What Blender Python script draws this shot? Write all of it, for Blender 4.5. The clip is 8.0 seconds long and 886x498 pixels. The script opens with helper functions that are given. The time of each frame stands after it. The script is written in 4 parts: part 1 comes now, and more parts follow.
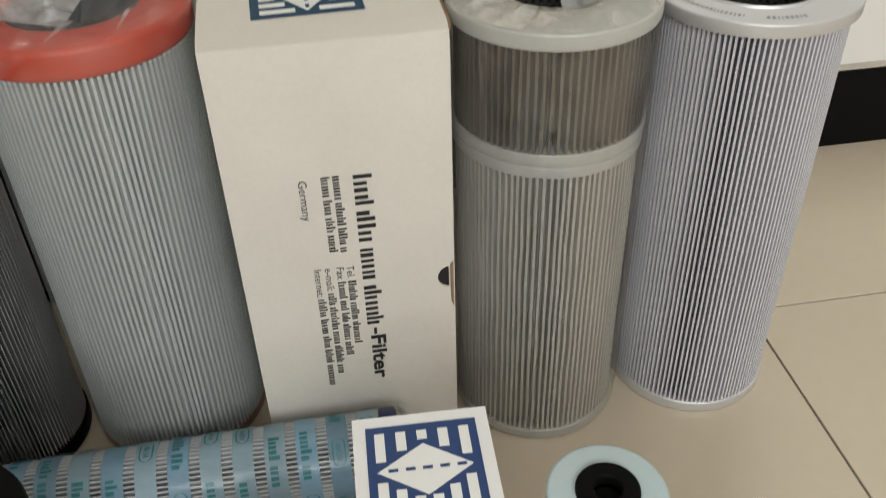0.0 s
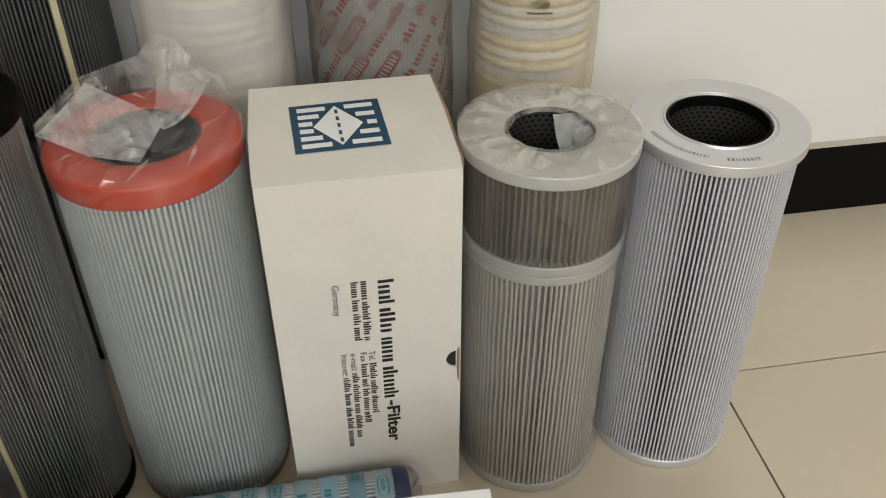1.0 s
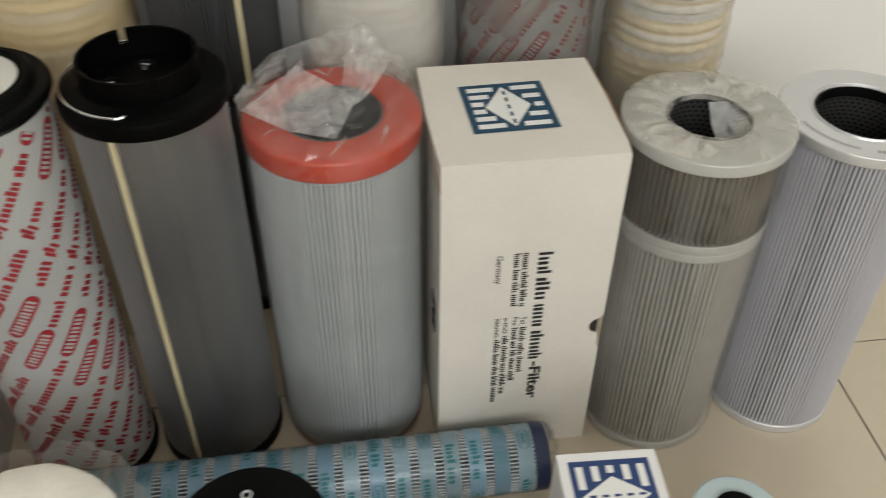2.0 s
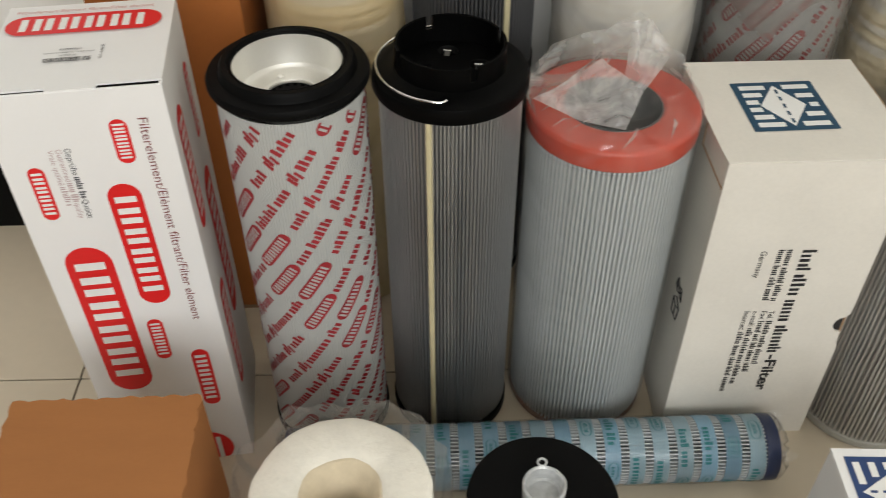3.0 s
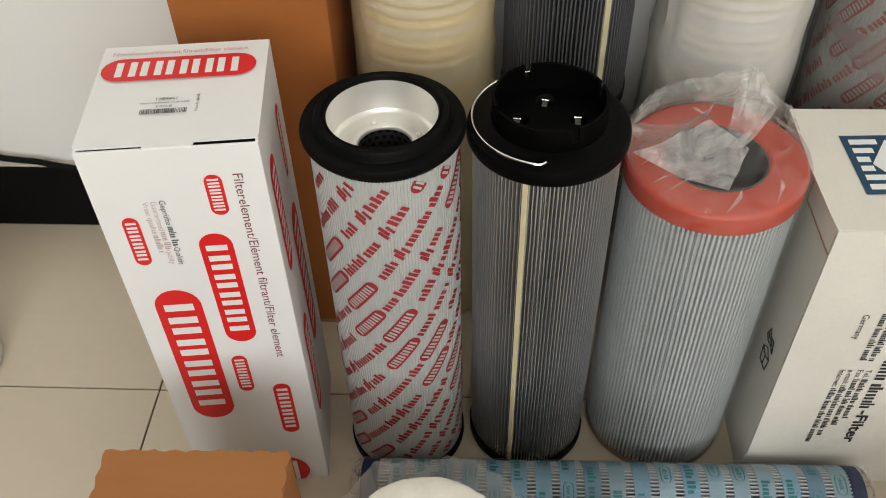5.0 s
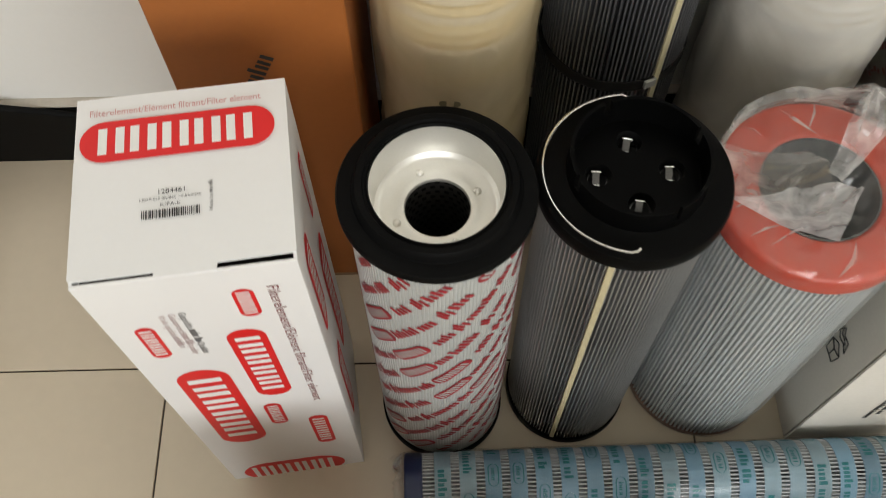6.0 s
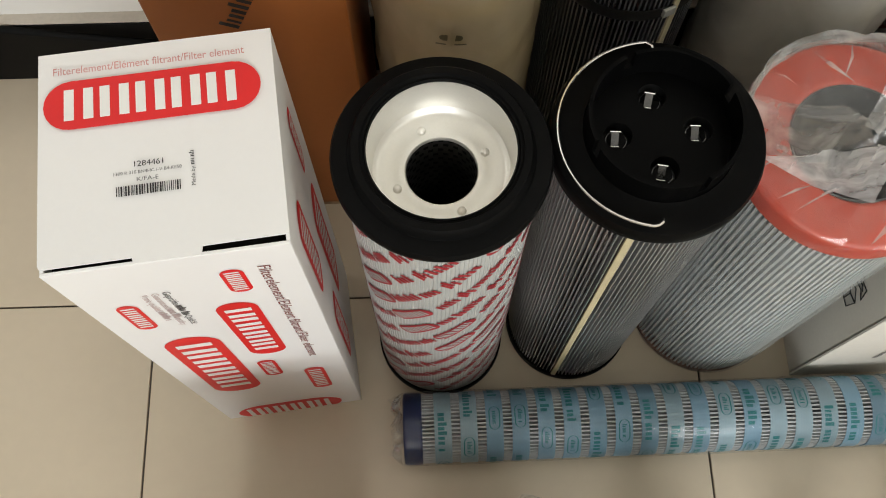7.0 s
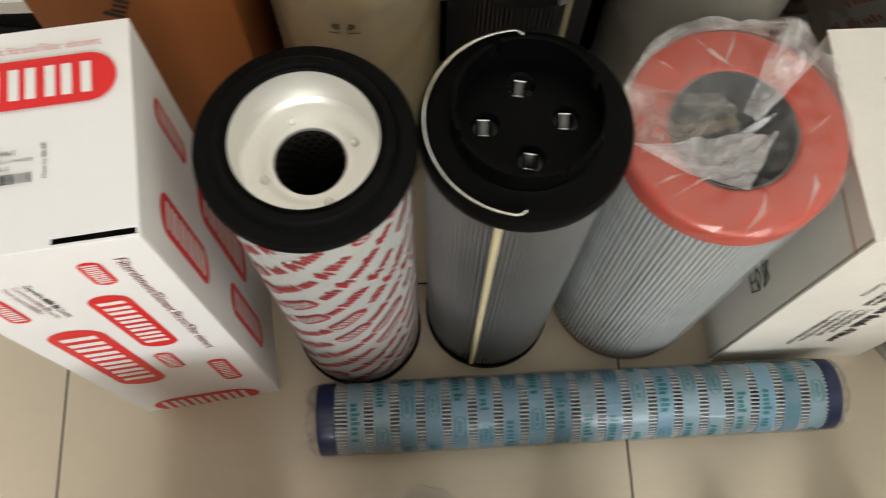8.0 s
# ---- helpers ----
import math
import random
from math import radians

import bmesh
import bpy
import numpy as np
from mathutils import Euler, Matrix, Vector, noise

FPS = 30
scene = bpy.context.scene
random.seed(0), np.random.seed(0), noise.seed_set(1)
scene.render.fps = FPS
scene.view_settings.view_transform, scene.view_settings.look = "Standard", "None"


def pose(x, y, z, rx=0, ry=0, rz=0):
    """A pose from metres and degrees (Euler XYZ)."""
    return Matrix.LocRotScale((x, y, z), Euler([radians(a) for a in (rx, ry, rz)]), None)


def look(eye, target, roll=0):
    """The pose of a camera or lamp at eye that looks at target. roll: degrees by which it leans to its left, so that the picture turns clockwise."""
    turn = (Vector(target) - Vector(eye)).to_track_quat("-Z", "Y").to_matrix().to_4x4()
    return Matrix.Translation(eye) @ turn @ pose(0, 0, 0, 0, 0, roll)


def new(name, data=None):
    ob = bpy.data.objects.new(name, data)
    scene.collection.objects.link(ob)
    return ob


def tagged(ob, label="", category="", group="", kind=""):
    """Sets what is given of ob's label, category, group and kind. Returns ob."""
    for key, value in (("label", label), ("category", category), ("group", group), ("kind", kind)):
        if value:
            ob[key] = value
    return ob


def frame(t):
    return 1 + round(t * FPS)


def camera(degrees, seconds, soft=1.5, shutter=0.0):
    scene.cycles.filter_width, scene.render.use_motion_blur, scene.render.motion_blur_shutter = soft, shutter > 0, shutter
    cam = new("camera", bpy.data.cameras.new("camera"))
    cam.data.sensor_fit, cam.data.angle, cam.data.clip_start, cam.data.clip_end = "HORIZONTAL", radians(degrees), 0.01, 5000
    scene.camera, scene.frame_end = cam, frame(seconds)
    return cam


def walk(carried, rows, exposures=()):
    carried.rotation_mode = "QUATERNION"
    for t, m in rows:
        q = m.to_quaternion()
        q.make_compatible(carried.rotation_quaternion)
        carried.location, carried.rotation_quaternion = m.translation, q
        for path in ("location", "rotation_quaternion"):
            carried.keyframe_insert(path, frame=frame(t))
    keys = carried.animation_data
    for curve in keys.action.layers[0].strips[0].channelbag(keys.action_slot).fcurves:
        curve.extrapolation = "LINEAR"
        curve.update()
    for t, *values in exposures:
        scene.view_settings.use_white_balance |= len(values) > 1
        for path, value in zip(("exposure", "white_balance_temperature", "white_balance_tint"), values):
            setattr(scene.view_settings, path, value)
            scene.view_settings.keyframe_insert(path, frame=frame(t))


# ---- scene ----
cam = camera(52.5, 8.0, 1.0, 0.4)
PATH = [
    (0, (0.474, -0.596, 0.647), (0.708, 0.97, -0.574), -1.7),
    (0.5, (0.468, -0.6, 0.711), (0.723, 0.979, -0.49), -1.2),
    (1, (0.447, -0.635, 0.788), (0.714, 0.92, -0.44), -0.1),
    (1.2, (0.439, -0.642, 0.798), (0.697, 0.905, -0.443), 0.0),
    (2.3, (0.247, -0.649, 0.859), (0.411, 0.829, -0.478), 0.6),
    (2.5, (0.201, -0.651, 0.866), (0.325, 0.827, -0.476), 0.3),
    (3, (0.136, -0.659, 0.871), (0.167, 0.813, -0.482), -0.3),
    (3.5, (0.114, -0.659, 0.88), (0.057, 0.805, -0.481), -1.9),
    (4, (0.107, -0.656, 0.878), (0.004, 0.811, -0.477), -2.6),
    (4.5, (0.108, -0.647, 0.884), (-0.009, 0.819, -0.472), -2.6),
    (4.7, (0.113, -0.633, 0.897), (-0.001, 0.83, -0.462), -2.4),
    (5.8, (0.032, -0.362, 0.989), (0.043, 0.628, -0.749), 0.3),
    (6, (0.018, -0.307, 0.992), (0.028, 0.62, -0.779), -0.8),
    (6.5, (0.01, -0.241, 0.979), (0.049, 0.483, -0.885), 1.1),
    (7, (0.009, -0.23, 0.973), (0.038, 0.446, -0.909), 0.7),
    (7.5, (0.016, -0.228, 0.975), (0.033, 0.426, -0.915), -0.4),
    (8, (0.087, -0.231, 0.971), (0.138, 0.421, -0.919), 2.1),
]
walk(cam, [(t, look(eye, to, lean)) for t, eye, to, lean in PATH],
     [(0, -0.55), (1, -0.58), (2.5, -0.50), (3, -0.38), (4.5, -0.31), (6, -0.27), (7, -0.15), (8, -0.10)])


# ---- world and light ----
world = bpy.data.worlds.new("daylight")
scene.world = world
world.use_nodes = True
_n, _l = world.node_tree.nodes, world.node_tree.links
_sky = _n.new("ShaderNodeTexSky")
_sky.sky_type = 'NISHITA'
_sky.sun_disc = False
_sky.sun_elevation, _sky.sun_rotation = radians(42), radians(200)
_l.new(_sky.outputs[0], _n["Background"].inputs[0])
_n["Background"].inputs[1].default_value = 0.1


def area_lamp(name, size_x, size_y, watts, colour, m):
    data = bpy.data.lights.new(name, 'AREA')
    data.shape, data.size, data.size_y, data.energy, data.color = 'RECTANGLE', size_x, size_y, watts, colour
    ob = new(name, data)
    ob.matrix_world = m
    return ob


# daylight lamp in the opening of an assumed, unseen window behind the camera
area_lamp("window_daylight", 2.5, 1.25, 90.0, (0.985, 0.99, 0.96), look((0.40, -2.93, 1.93), (0.4, 0.0, 0.3)))


# ---- materials ----
def mat(name, colour, rough=0.6, metal=0.0, vary=0.08, scale=12.0, fine=220.0, bump=0.05, spec=0.5, squash=(1, 1, 1), island=0.0, coat=0.0):
    """A surface with variation at two scales: broad blotches and fine grain."""
    m = bpy.data.materials.new(name)
    m.use_nodes = True
    n, l = m.node_tree.nodes, m.node_tree.links
    b = n["Principled BSDF"]
    b.inputs["Roughness"].default_value, b.inputs["Metallic"].default_value = rough, metal
    b.inputs["Specular IOR Level"].default_value = spec
    b.inputs["Coat Weight"].default_value = coat
    b.inputs["Coat Roughness"].default_value = 0.12
    co = n.new("ShaderNodeTexCoord")
    mp = n.new("ShaderNodeMapping")
    mp.inputs["Scale"].default_value = squash
    l.new(co.outputs["Object"], mp.inputs["Vector"])
    big, small = n.new("ShaderNodeTexNoise"), n.new("ShaderNodeTexNoise")
    big.inputs["Scale"].default_value, big.inputs["Detail"].default_value = scale, 5
    small.inputs["Scale"].default_value, small.inputs["Detail"].default_value = fine, 3
    for t in (big, small):
        l.new(mp.outputs[0], t.inputs["Vector"])
    mix = n.new("ShaderNodeMath")
    mix.operation = 'MULTIPLY_ADD'
    l.new(small.outputs[0], mix.inputs[0])
    mix.inputs[1].default_value = 0.4
    l.new(big.outputs[0], mix.inputs[2])
    ramp = n.new("ShaderNodeMapRange")
    ramp.inputs[1].default_value, ramp.inputs[2].default_value = 0.4, 1.0
    ramp.inputs[3].default_value, ramp.inputs[4].default_value = 1 - vary, 1 + vary
    l.new(mix.outputs[0], ramp.inputs[0])
    mul = n.new("ShaderNodeVectorMath")
    mul.operation = 'SCALE'
    mul.inputs[0].default_value = colour
    factor = ramp.outputs[0]
    if island:
        info = n.new("ShaderNodeObjectInfo")
        r2 = n.new("ShaderNodeMapRange")
        r2.inputs[3].default_value, r2.inputs[4].default_value = 1 - island, 1 + island
        l.new(info.outputs["Random"], r2.inputs[0])
        m2 = n.new("ShaderNodeMath")
        m2.operation = 'MULTIPLY'
        l.new(factor, m2.inputs[0])
        l.new(r2.outputs[0], m2.inputs[1])
        factor = m2.outputs[0]
    l.new(factor, mul.inputs["Scale"])
    l.new(mul.outputs[0], b.inputs["Base Color"])
    rr = n.new("ShaderNodeMapRange")
    rr.inputs[3].default_value, rr.inputs[4].default_value = max(rough - 0.08, 0.03), min(rough + 0.1, 1)
    l.new(big.outputs[0], rr.inputs[0])
    l.new(rr.outputs[0], b.inputs["Roughness"])
    if bump:
        bp = n.new("ShaderNodeBump")
        bp.inputs["Strength"].default_value, bp.inputs["Distance"].default_value = bump, 0.002
        l.new(mix.outputs[0], bp.inputs["Height"])
        l.new(bp.outputs[0], b.inputs["Normal"])
    return m


def film(name, milky, gloss=0.12, colour=(0.9, 0.9, 0.88), scale=30.0, folds=0.35, relief=0.6):
    """Thin clear plastic: mostly seen through, milky where it creases, with a sharp sheen."""
    m = bpy.data.materials.new(name)
    m.use_nodes = True
    n, l = m.node_tree.nodes, m.node_tree.links
    n.remove(n["Principled BSDF"])
    clear, milk, shine = n.new("ShaderNodeBsdfTransparent"), n.new("ShaderNodeBsdfDiffuse"), n.new("ShaderNodeBsdfGlossy")
    thin = n.new("ShaderNodeBsdfTranslucent")
    milk.inputs[0].default_value = thin.inputs[0].default_value = (*colour, 1)
    shine.inputs["Roughness"].default_value = 0.14
    co, tex, bp = n.new("ShaderNodeTexCoord"), n.new("ShaderNodeTexNoise"), n.new("ShaderNodeBump")
    tex.inputs["Scale"].default_value, tex.inputs["Detail"].default_value, tex.inputs["Distortion"].default_value = scale, 4, 1.2
    l.new(co.outputs["Object"], tex.inputs["Vector"])
    bp.inputs["Strength"].default_value, bp.inputs["Distance"].default_value = relief, 0.004
    l.new(tex.outputs[0], bp.inputs["Height"])
    l.new(bp.outputs[0], shine.inputs["Normal"])
    ramp = n.new("ShaderNodeMapRange")
    ramp.inputs[1].default_value, ramp.inputs[2].default_value = 0.35, 0.75
    ramp.inputs[3].default_value, ramp.inputs[4].default_value = milky * (1 - folds), min(milky * (1 + 2 * folds), 0.95)
    l.new(tex.outputs[0], ramp.inputs[0])
    both, a, b = n.new("ShaderNodeMixShader"), n.new("ShaderNodeMixShader"), n.new("ShaderNodeMixShader")
    both.inputs[0].default_value = 0.4
    l.new(milk.outputs[0], both.inputs[1])
    l.new(thin.outputs[0], both.inputs[2])
    l.new(ramp.outputs[0], a.inputs[0])
    l.new(clear.outputs[0], a.inputs[1])
    l.new(both.outputs[0], a.inputs[2])
    fr = n.new("ShaderNodeFresnel")
    fr.inputs[0].default_value = 1.35
    l.new(bp.outputs[0], fr.inputs["Normal"])
    fm = n.new("ShaderNodeMath")
    fm.operation = 'MULTIPLY_ADD'
    l.new(fr.outputs[0], fm.inputs[0])
    fm.inputs[1].default_value, fm.inputs[2].default_value = 0.28, gloss * 0.2
    l.new(fm.outputs[0], b.inputs[0])
    l.new(a.outputs[0], b.inputs[1])
    l.new(shine.outputs[0], b.inputs[2])
    l.new(b.outputs[0], n["Material Output"].inputs[0])
    return m


M_TILE = mat("polished_beige_tile", (0.63, 0.545, 0.42), 0.2, vary=0.05, scale=3.0, fine=60, bump=0.004, island=0.025, spec=0.45)
M_GROUT = mat("dark_grout", (0.09, 0.075, 0.06), 0.9, vary=0.2)
M_WALL = mat("white_wall_paint", (0.87, 0.86, 0.83), 0.6, vary=0.02, scale=2.0, fine=150, bump=0.05)
# grey chosen for the unseen walls to cut bounced light
M_GREYWALL = mat("unseen_wall_grey", (0.40, 0.385, 0.36), 0.7, vary=0.03, scale=2.0)
M_SKIRT = mat("black_skirting", (0.003, 0.003, 0.003), 0.5, spec=0.12, vary=0.2, scale=4)
M_LIP = mat("dusty_skirting_top", (0.55, 0.50, 0.43), 0.8, vary=0.15)
M_FRAME = mat("white_window_frame", (0.8, 0.8, 0.79), 0.4, vary=0.02)
M_WHITEBOX = mat("white_coated_card", (0.82, 0.815, 0.81), 0.5, vary=0.02, scale=9, fine=300, bump=0.03)
M_CREAMBOX = mat("off_white_card", (0.735, 0.70, 0.635), 0.62, vary=0.07, scale=9, fine=260, bump=0.06)
M_RAWCARD = mat("raw_brown_card", (0.33, 0.21, 0.12), 0.85, vary=0.12, scale=30)
M_BROWNBOX = mat("brown_corrugated_card", (0.36, 0.153, 0.056), 0.85, spec=0.12, vary=0.06, scale=10, fine=180, bump=0.08, squash=(1, 4, 1))
M_ORANGEBOX = mat("orange_brown_card", (0.37, 0.122, 0.029), 0.45, spec=0.3, vary=0.08, scale=6, fine=150, bump=0.04)
# near-black that stands in for shade in the carton gaps and notch
M_DARKGAP = mat("carton_inside_shade", (0.02, 0.018, 0.016), 0.9, vary=0.2)
M_RED = mat("red_ink", (0.72, 0.013, 0.015), 0.45, vary=0.05, scale=25, bump=0.02)
M_WHITEINK = mat("unprinted_white", (0.82, 0.82, 0.80), 0.5, vary=0.03, bump=0.02)
M_REDTEXT = mat("faded_red_ink", (0.60, 0.28, 0.26), 0.6, vary=0.15, scale=40)
M_DARKRED = mat("brown_red_ink", (0.22, 0.06, 0.06), 0.6, vary=0.1)
M_PALEINK = mat("pale_pink_ink", (0.52, 0.40, 0.40), 0.6, vary=0.1)
M_BLACKINK = mat("black_ink", (0.02, 0.02, 0.022), 0.55, vary=0.2)
M_GREYINK = mat("grey_ink", (0.09, 0.09, 0.095), 0.55, vary=0.2)
M_NAVY = mat("petrol_blue_ink", (0.012, 0.060, 0.115), 0.45, vary=0.1, scale=20)
M_NAVY_PURE = mat("navy_blue_ink", (0.012, 0.045, 0.16), 0.4, vary=0.08, scale=20)
M_RUBBER = mat("black_rubber", (0.004, 0.004, 0.004), 0.5, vary=0.3, scale=18, bump=0.05, spec=0.06)
M_PLASTIC = mat("black_plastic", (0.002, 0.002, 0.002), 0.4, vary=0.3, scale=25, bump=0.03, spec=0.05)
M_PERF = mat("dark_perforated_steel", (0.062, 0.06, 0.057), 0.38, metal=0.45, vary=0.2)
# near-black for hollows, sockets and behind pleats: their shade put into the colour
M_INSIDE = mat("core_shade_black", (0.005, 0.005, 0.005), 0.6, vary=0.3, spec=0.2)
M_STEEL = mat("bright_zinc", (0.80, 0.785, 0.74), 0.42, metal=0.74, vary=0.05, scale=20, fine=500, bump=0.02)
M_WIRE = mat("steel_wire", (0.85, 0.85, 0.84), 0.2, metal=1.0, vary=0.03)
M_ALU = mat("matt_aluminium", (0.66, 0.66, 0.67), 0.38, metal=0.55, vary=0.04, scale=10, fine=400, bump=0.02)
M_GREYCAP = mat("pale_grey_cap", (0.50, 0.50, 0.47), 0.45, metal=0.2, vary=0.08, scale=14)
M_REDCAP = mat("orange_red_polyurethane", (0.52, 0.058, 0.028), 0.42, vary=0.07, scale=12, bump=0.05)
# duller and browner than the end ring's red
M_DULLRED = mat("dull_brown_red_polyurethane", (0.27, 0.115, 0.075), 0.55, vary=0.15, scale=14, bump=0.05)
M_MEDIA = mat("pale_grey_pleated_mesh", (0.45, 0.46, 0.445), 0.5, vary=0.06, scale=8, fine=500, bump=0.12)
M_MEDIA_B = mat("grey_steel_mesh_pleats", (0.57, 0.575, 0.58), 0.36, metal=0.85, vary=0.1, scale=9, fine=600, bump=0.15)
M_MEDIA_D = mat("dark_steel_mesh_pleats", (0.15, 0.15, 0.155), 0.42, metal=0.5, vary=0.12, scale=9, fine=600, bump=0.15)
M_MEDIA_C = mat("bluish_grey_mesh_pleats", (0.60, 0.625, 0.63), 0.45, metal=0.25, vary=0.05, scale=7, fine=500, bump=0.12)
M_MEDIA_M = mat("white_wire_mesh_pleats", (0.62, 0.62, 0.66), 0.45, metal=0.1, vary=0.05, scale=8, fine=500, bump=0.12)
M_MEDIA_G = mat("greyish_beige_pleats", (0.45, 0.43, 0.39), 0.55, vary=0.08, scale=10, fine=400, bump=0.12)
M_MEDIA_GD = mat("brownish_grey_pleats", (0.115, 0.097, 0.075), 0.5, vary=0.1, scale=10, fine=400, bump=0.12)
M_SEAM = mat("cream_seam_strip", (0.60, 0.53, 0.33), 0.45, vary=0.08, scale=30)
M_PRINTRED = mat("printed_red", (0.33, 0.022, 0.030), 0.6, vary=0.18, scale=60, fine=900)
M_CREAM = mat("cream_paper_ring", (0.78, 0.68, 0.48), 0.7, vary=0.06, scale=20)
M_CREAMW = mat("white_paper_ring", (0.78, 0.76, 0.70), 0.65, vary=0.05, scale=20)
M_YELLOW = mat("yellow_edge", (0.70, 0.57, 0.34), 0.6, vary=0.1, scale=25)
M_TOOTH = mat("white_ribbed_collar", (0.78, 0.78, 0.77), 0.5, vary=0.04)
M_ROLL = mat("white_depth_filter_end", (0.80, 0.765, 0.68), 0.95, vary=0.09, scale=34, fine=300, bump=0.5, spec=0.1)
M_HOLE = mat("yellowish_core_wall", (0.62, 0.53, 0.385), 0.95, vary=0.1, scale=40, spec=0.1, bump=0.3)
M_BLUEBAND = mat("light_blue_band", (0.185, 0.32, 0.43), 0.42, vary=0.16, scale=26, island=0.2, bump=0.05)
M_TEAL = mat("teal_ink", (0.02, 0.20, 0.22), 0.5, vary=0.2)
M_BLUECAP = mat("dark_blue_end_cap", (0.005, 0.020, 0.085), 0.4, vary=0.15)
M_PALEBAND = mat("pale_blue_band", (0.27, 0.39, 0.46), 0.42, vary=0.14, scale=26, island=0.15, bump=0.05)
M_BLUEMEDIA = mat("grey_pleats", (0.52, 0.55, 0.57), 0.5, vary=0.08)
M_RINGCAP = mat("pale_blue_grey_cap", (0.48, 0.58, 0.60), 0.5, vary=0.06)
M_CLEARCAP = film("milky_clear_plug", 0.62, 0.5, (0.85, 0.87, 0.88), 60, 0.15)
M_BAG = film("crumpled_clear_bag", 0.045, 0.3, (0.92, 0.92, 0.90), 40, 0.8, 0.6)
M_WRAP = film("tight_clear_film", 0.008, 0.06, (0.9, 0.9, 0.88), 16, 0.8)
M_HAZE = film("hazy_film", 0.38, 0.08, (0.9, 0.83, 0.68), 7, 0.25, 0.3)
# cream film whose tint also holds warm light bounced off the orange box
M_HAZE_CREAM = film("hazy_cream_bounce_film", 0.50, 0.08, (0.96, 0.80, 0.50), 5, 0.15, 0.3)
M_HAZE_WHITE = film("hazy_white_film", 0.60, 0.08, (0.94, 0.92, 0.87), 5, 0.2, 0.3)
M_MILK = film("milky_bluish_film", 0.20, 0.08, (0.72, 0.76, 0.75), 9, 0.25, 0.15)
M_FOLD = film("folded_milky_film", 0.42, 0.12, (0.94, 0.94, 0.92), 22, 0.45, 0.2)
M_STAND = film("standing_milky_film", 0.27, 0.12, (0.93, 0.93, 0.90), 22, 0.7, 0.15)
M_CRINKLE = film("crinkled_film", 0.05, 0.55, (0.88, 0.87, 0.83), 22, 0.95, 1.0)
M_ENDFILM = film("bunched_clear_film", 0.022, 0.4, (0.85, 0.87, 0.9), 40, 0.9, 1.0)
M_PUCKER = film("puckered_film", 0.24, 0.5, (0.94, 0.90, 0.82), 34, 0.85, 1.0)
M_DARKWRAP = film("dusty_film", 0.42, 0.08, (0.43, 0.39, 0.35), 8, 0.3, 0.3)
M_STAMP = mat("olive_stamp_ink", (0.16, 0.14, 0.07), 0.6, vary=0.2)
M_STAMPGREY = mat("faint_stamp_ink", (0.24, 0.24, 0.25), 0.5, vary=0.2)
M_CLIP = mat("dark_spring_steel", (0.10, 0.10, 0.10), 0.22, metal=1.0, vary=0.2)
M_STRAP = mat("dark_strap", (0.02, 0.019, 0.018), 0.6, vary=0.2, spec=0.15)
M_CABLE = mat("black_cable", (0.006, 0.006, 0.006), 0.7, spec=0.1, vary=0.2)
M_BRIGHTBLUE = mat("bright_blue_plastic", (0.01, 0.11, 0.55), 0.4, vary=0.08)
M_WHITEPLASTIC = mat("white_plastic", (0.78, 0.78, 0.76), 0.35, vary=0.03)


# ---- builders ----
def part(name, bm, material, parent, label="", smooth=False, m=None):
    mesh = bpy.data.meshes.new(name)
    bm.to_mesh(mesh)
    bm.free()
    if smooth:
        mesh.polygons.foreach_set("use_smooth", [True] * len(mesh.polygons))
        mesh.set_sharp_from_angle(angle=radians(38))
    mesh.materials.append(material)
    ob = new(name, mesh)
    if parent is not None:
        ob.parent = parent
    if m is not None:
        ob.matrix_basis = m
    if label:
        tagged(ob, label)
    return ob


def thing(name, label, category, m, group=""):
    ob = new(name)
    ob.empty_display_size = 0.05
    ob.matrix_basis = m
    return tagged(ob, label, category, group)


def lathe(profile, segs=96, closed=True):
    """Turn a list of (radius, height) about z; closed joins the last point to the first."""
    bm = bmesh.new()
    rings = [[bm.verts.new((r * math.cos(2 * math.pi * i / segs), r * math.sin(2 * math.pi * i / segs), z)) for i in range(segs)] for r, z in profile]
    pairs = list(zip(rings, rings[1:])) + ([(rings[-1], rings[0])] if closed else [])
    for a, b in pairs:
        for i in range(segs):
            j = (i + 1) % segs
            bm.faces.new((a[i], a[j], b[j], b[i]))
    bmesh.ops.recalc_face_normals(bm, faces=bm.faces)
    return bm


def rounded(r0, r1, z0, z1, e=0.003, n=4):
    """The cross-section of a ring with rounded edges, for lathe()."""
    pts = []
    for cx, cz, a in ((r1 - e, z0 + e, -90), (r1 - e, z1 - e, 0), (r0 + e, z1 - e, 90), (r0 + e, z0 + e, 180)):
        pts += [(cx + e * math.cos(radians(a + 90 * k / n)), cz + e * math.sin(radians(a + 90 * k / n))) for k in range(n + 1)]
    return pts


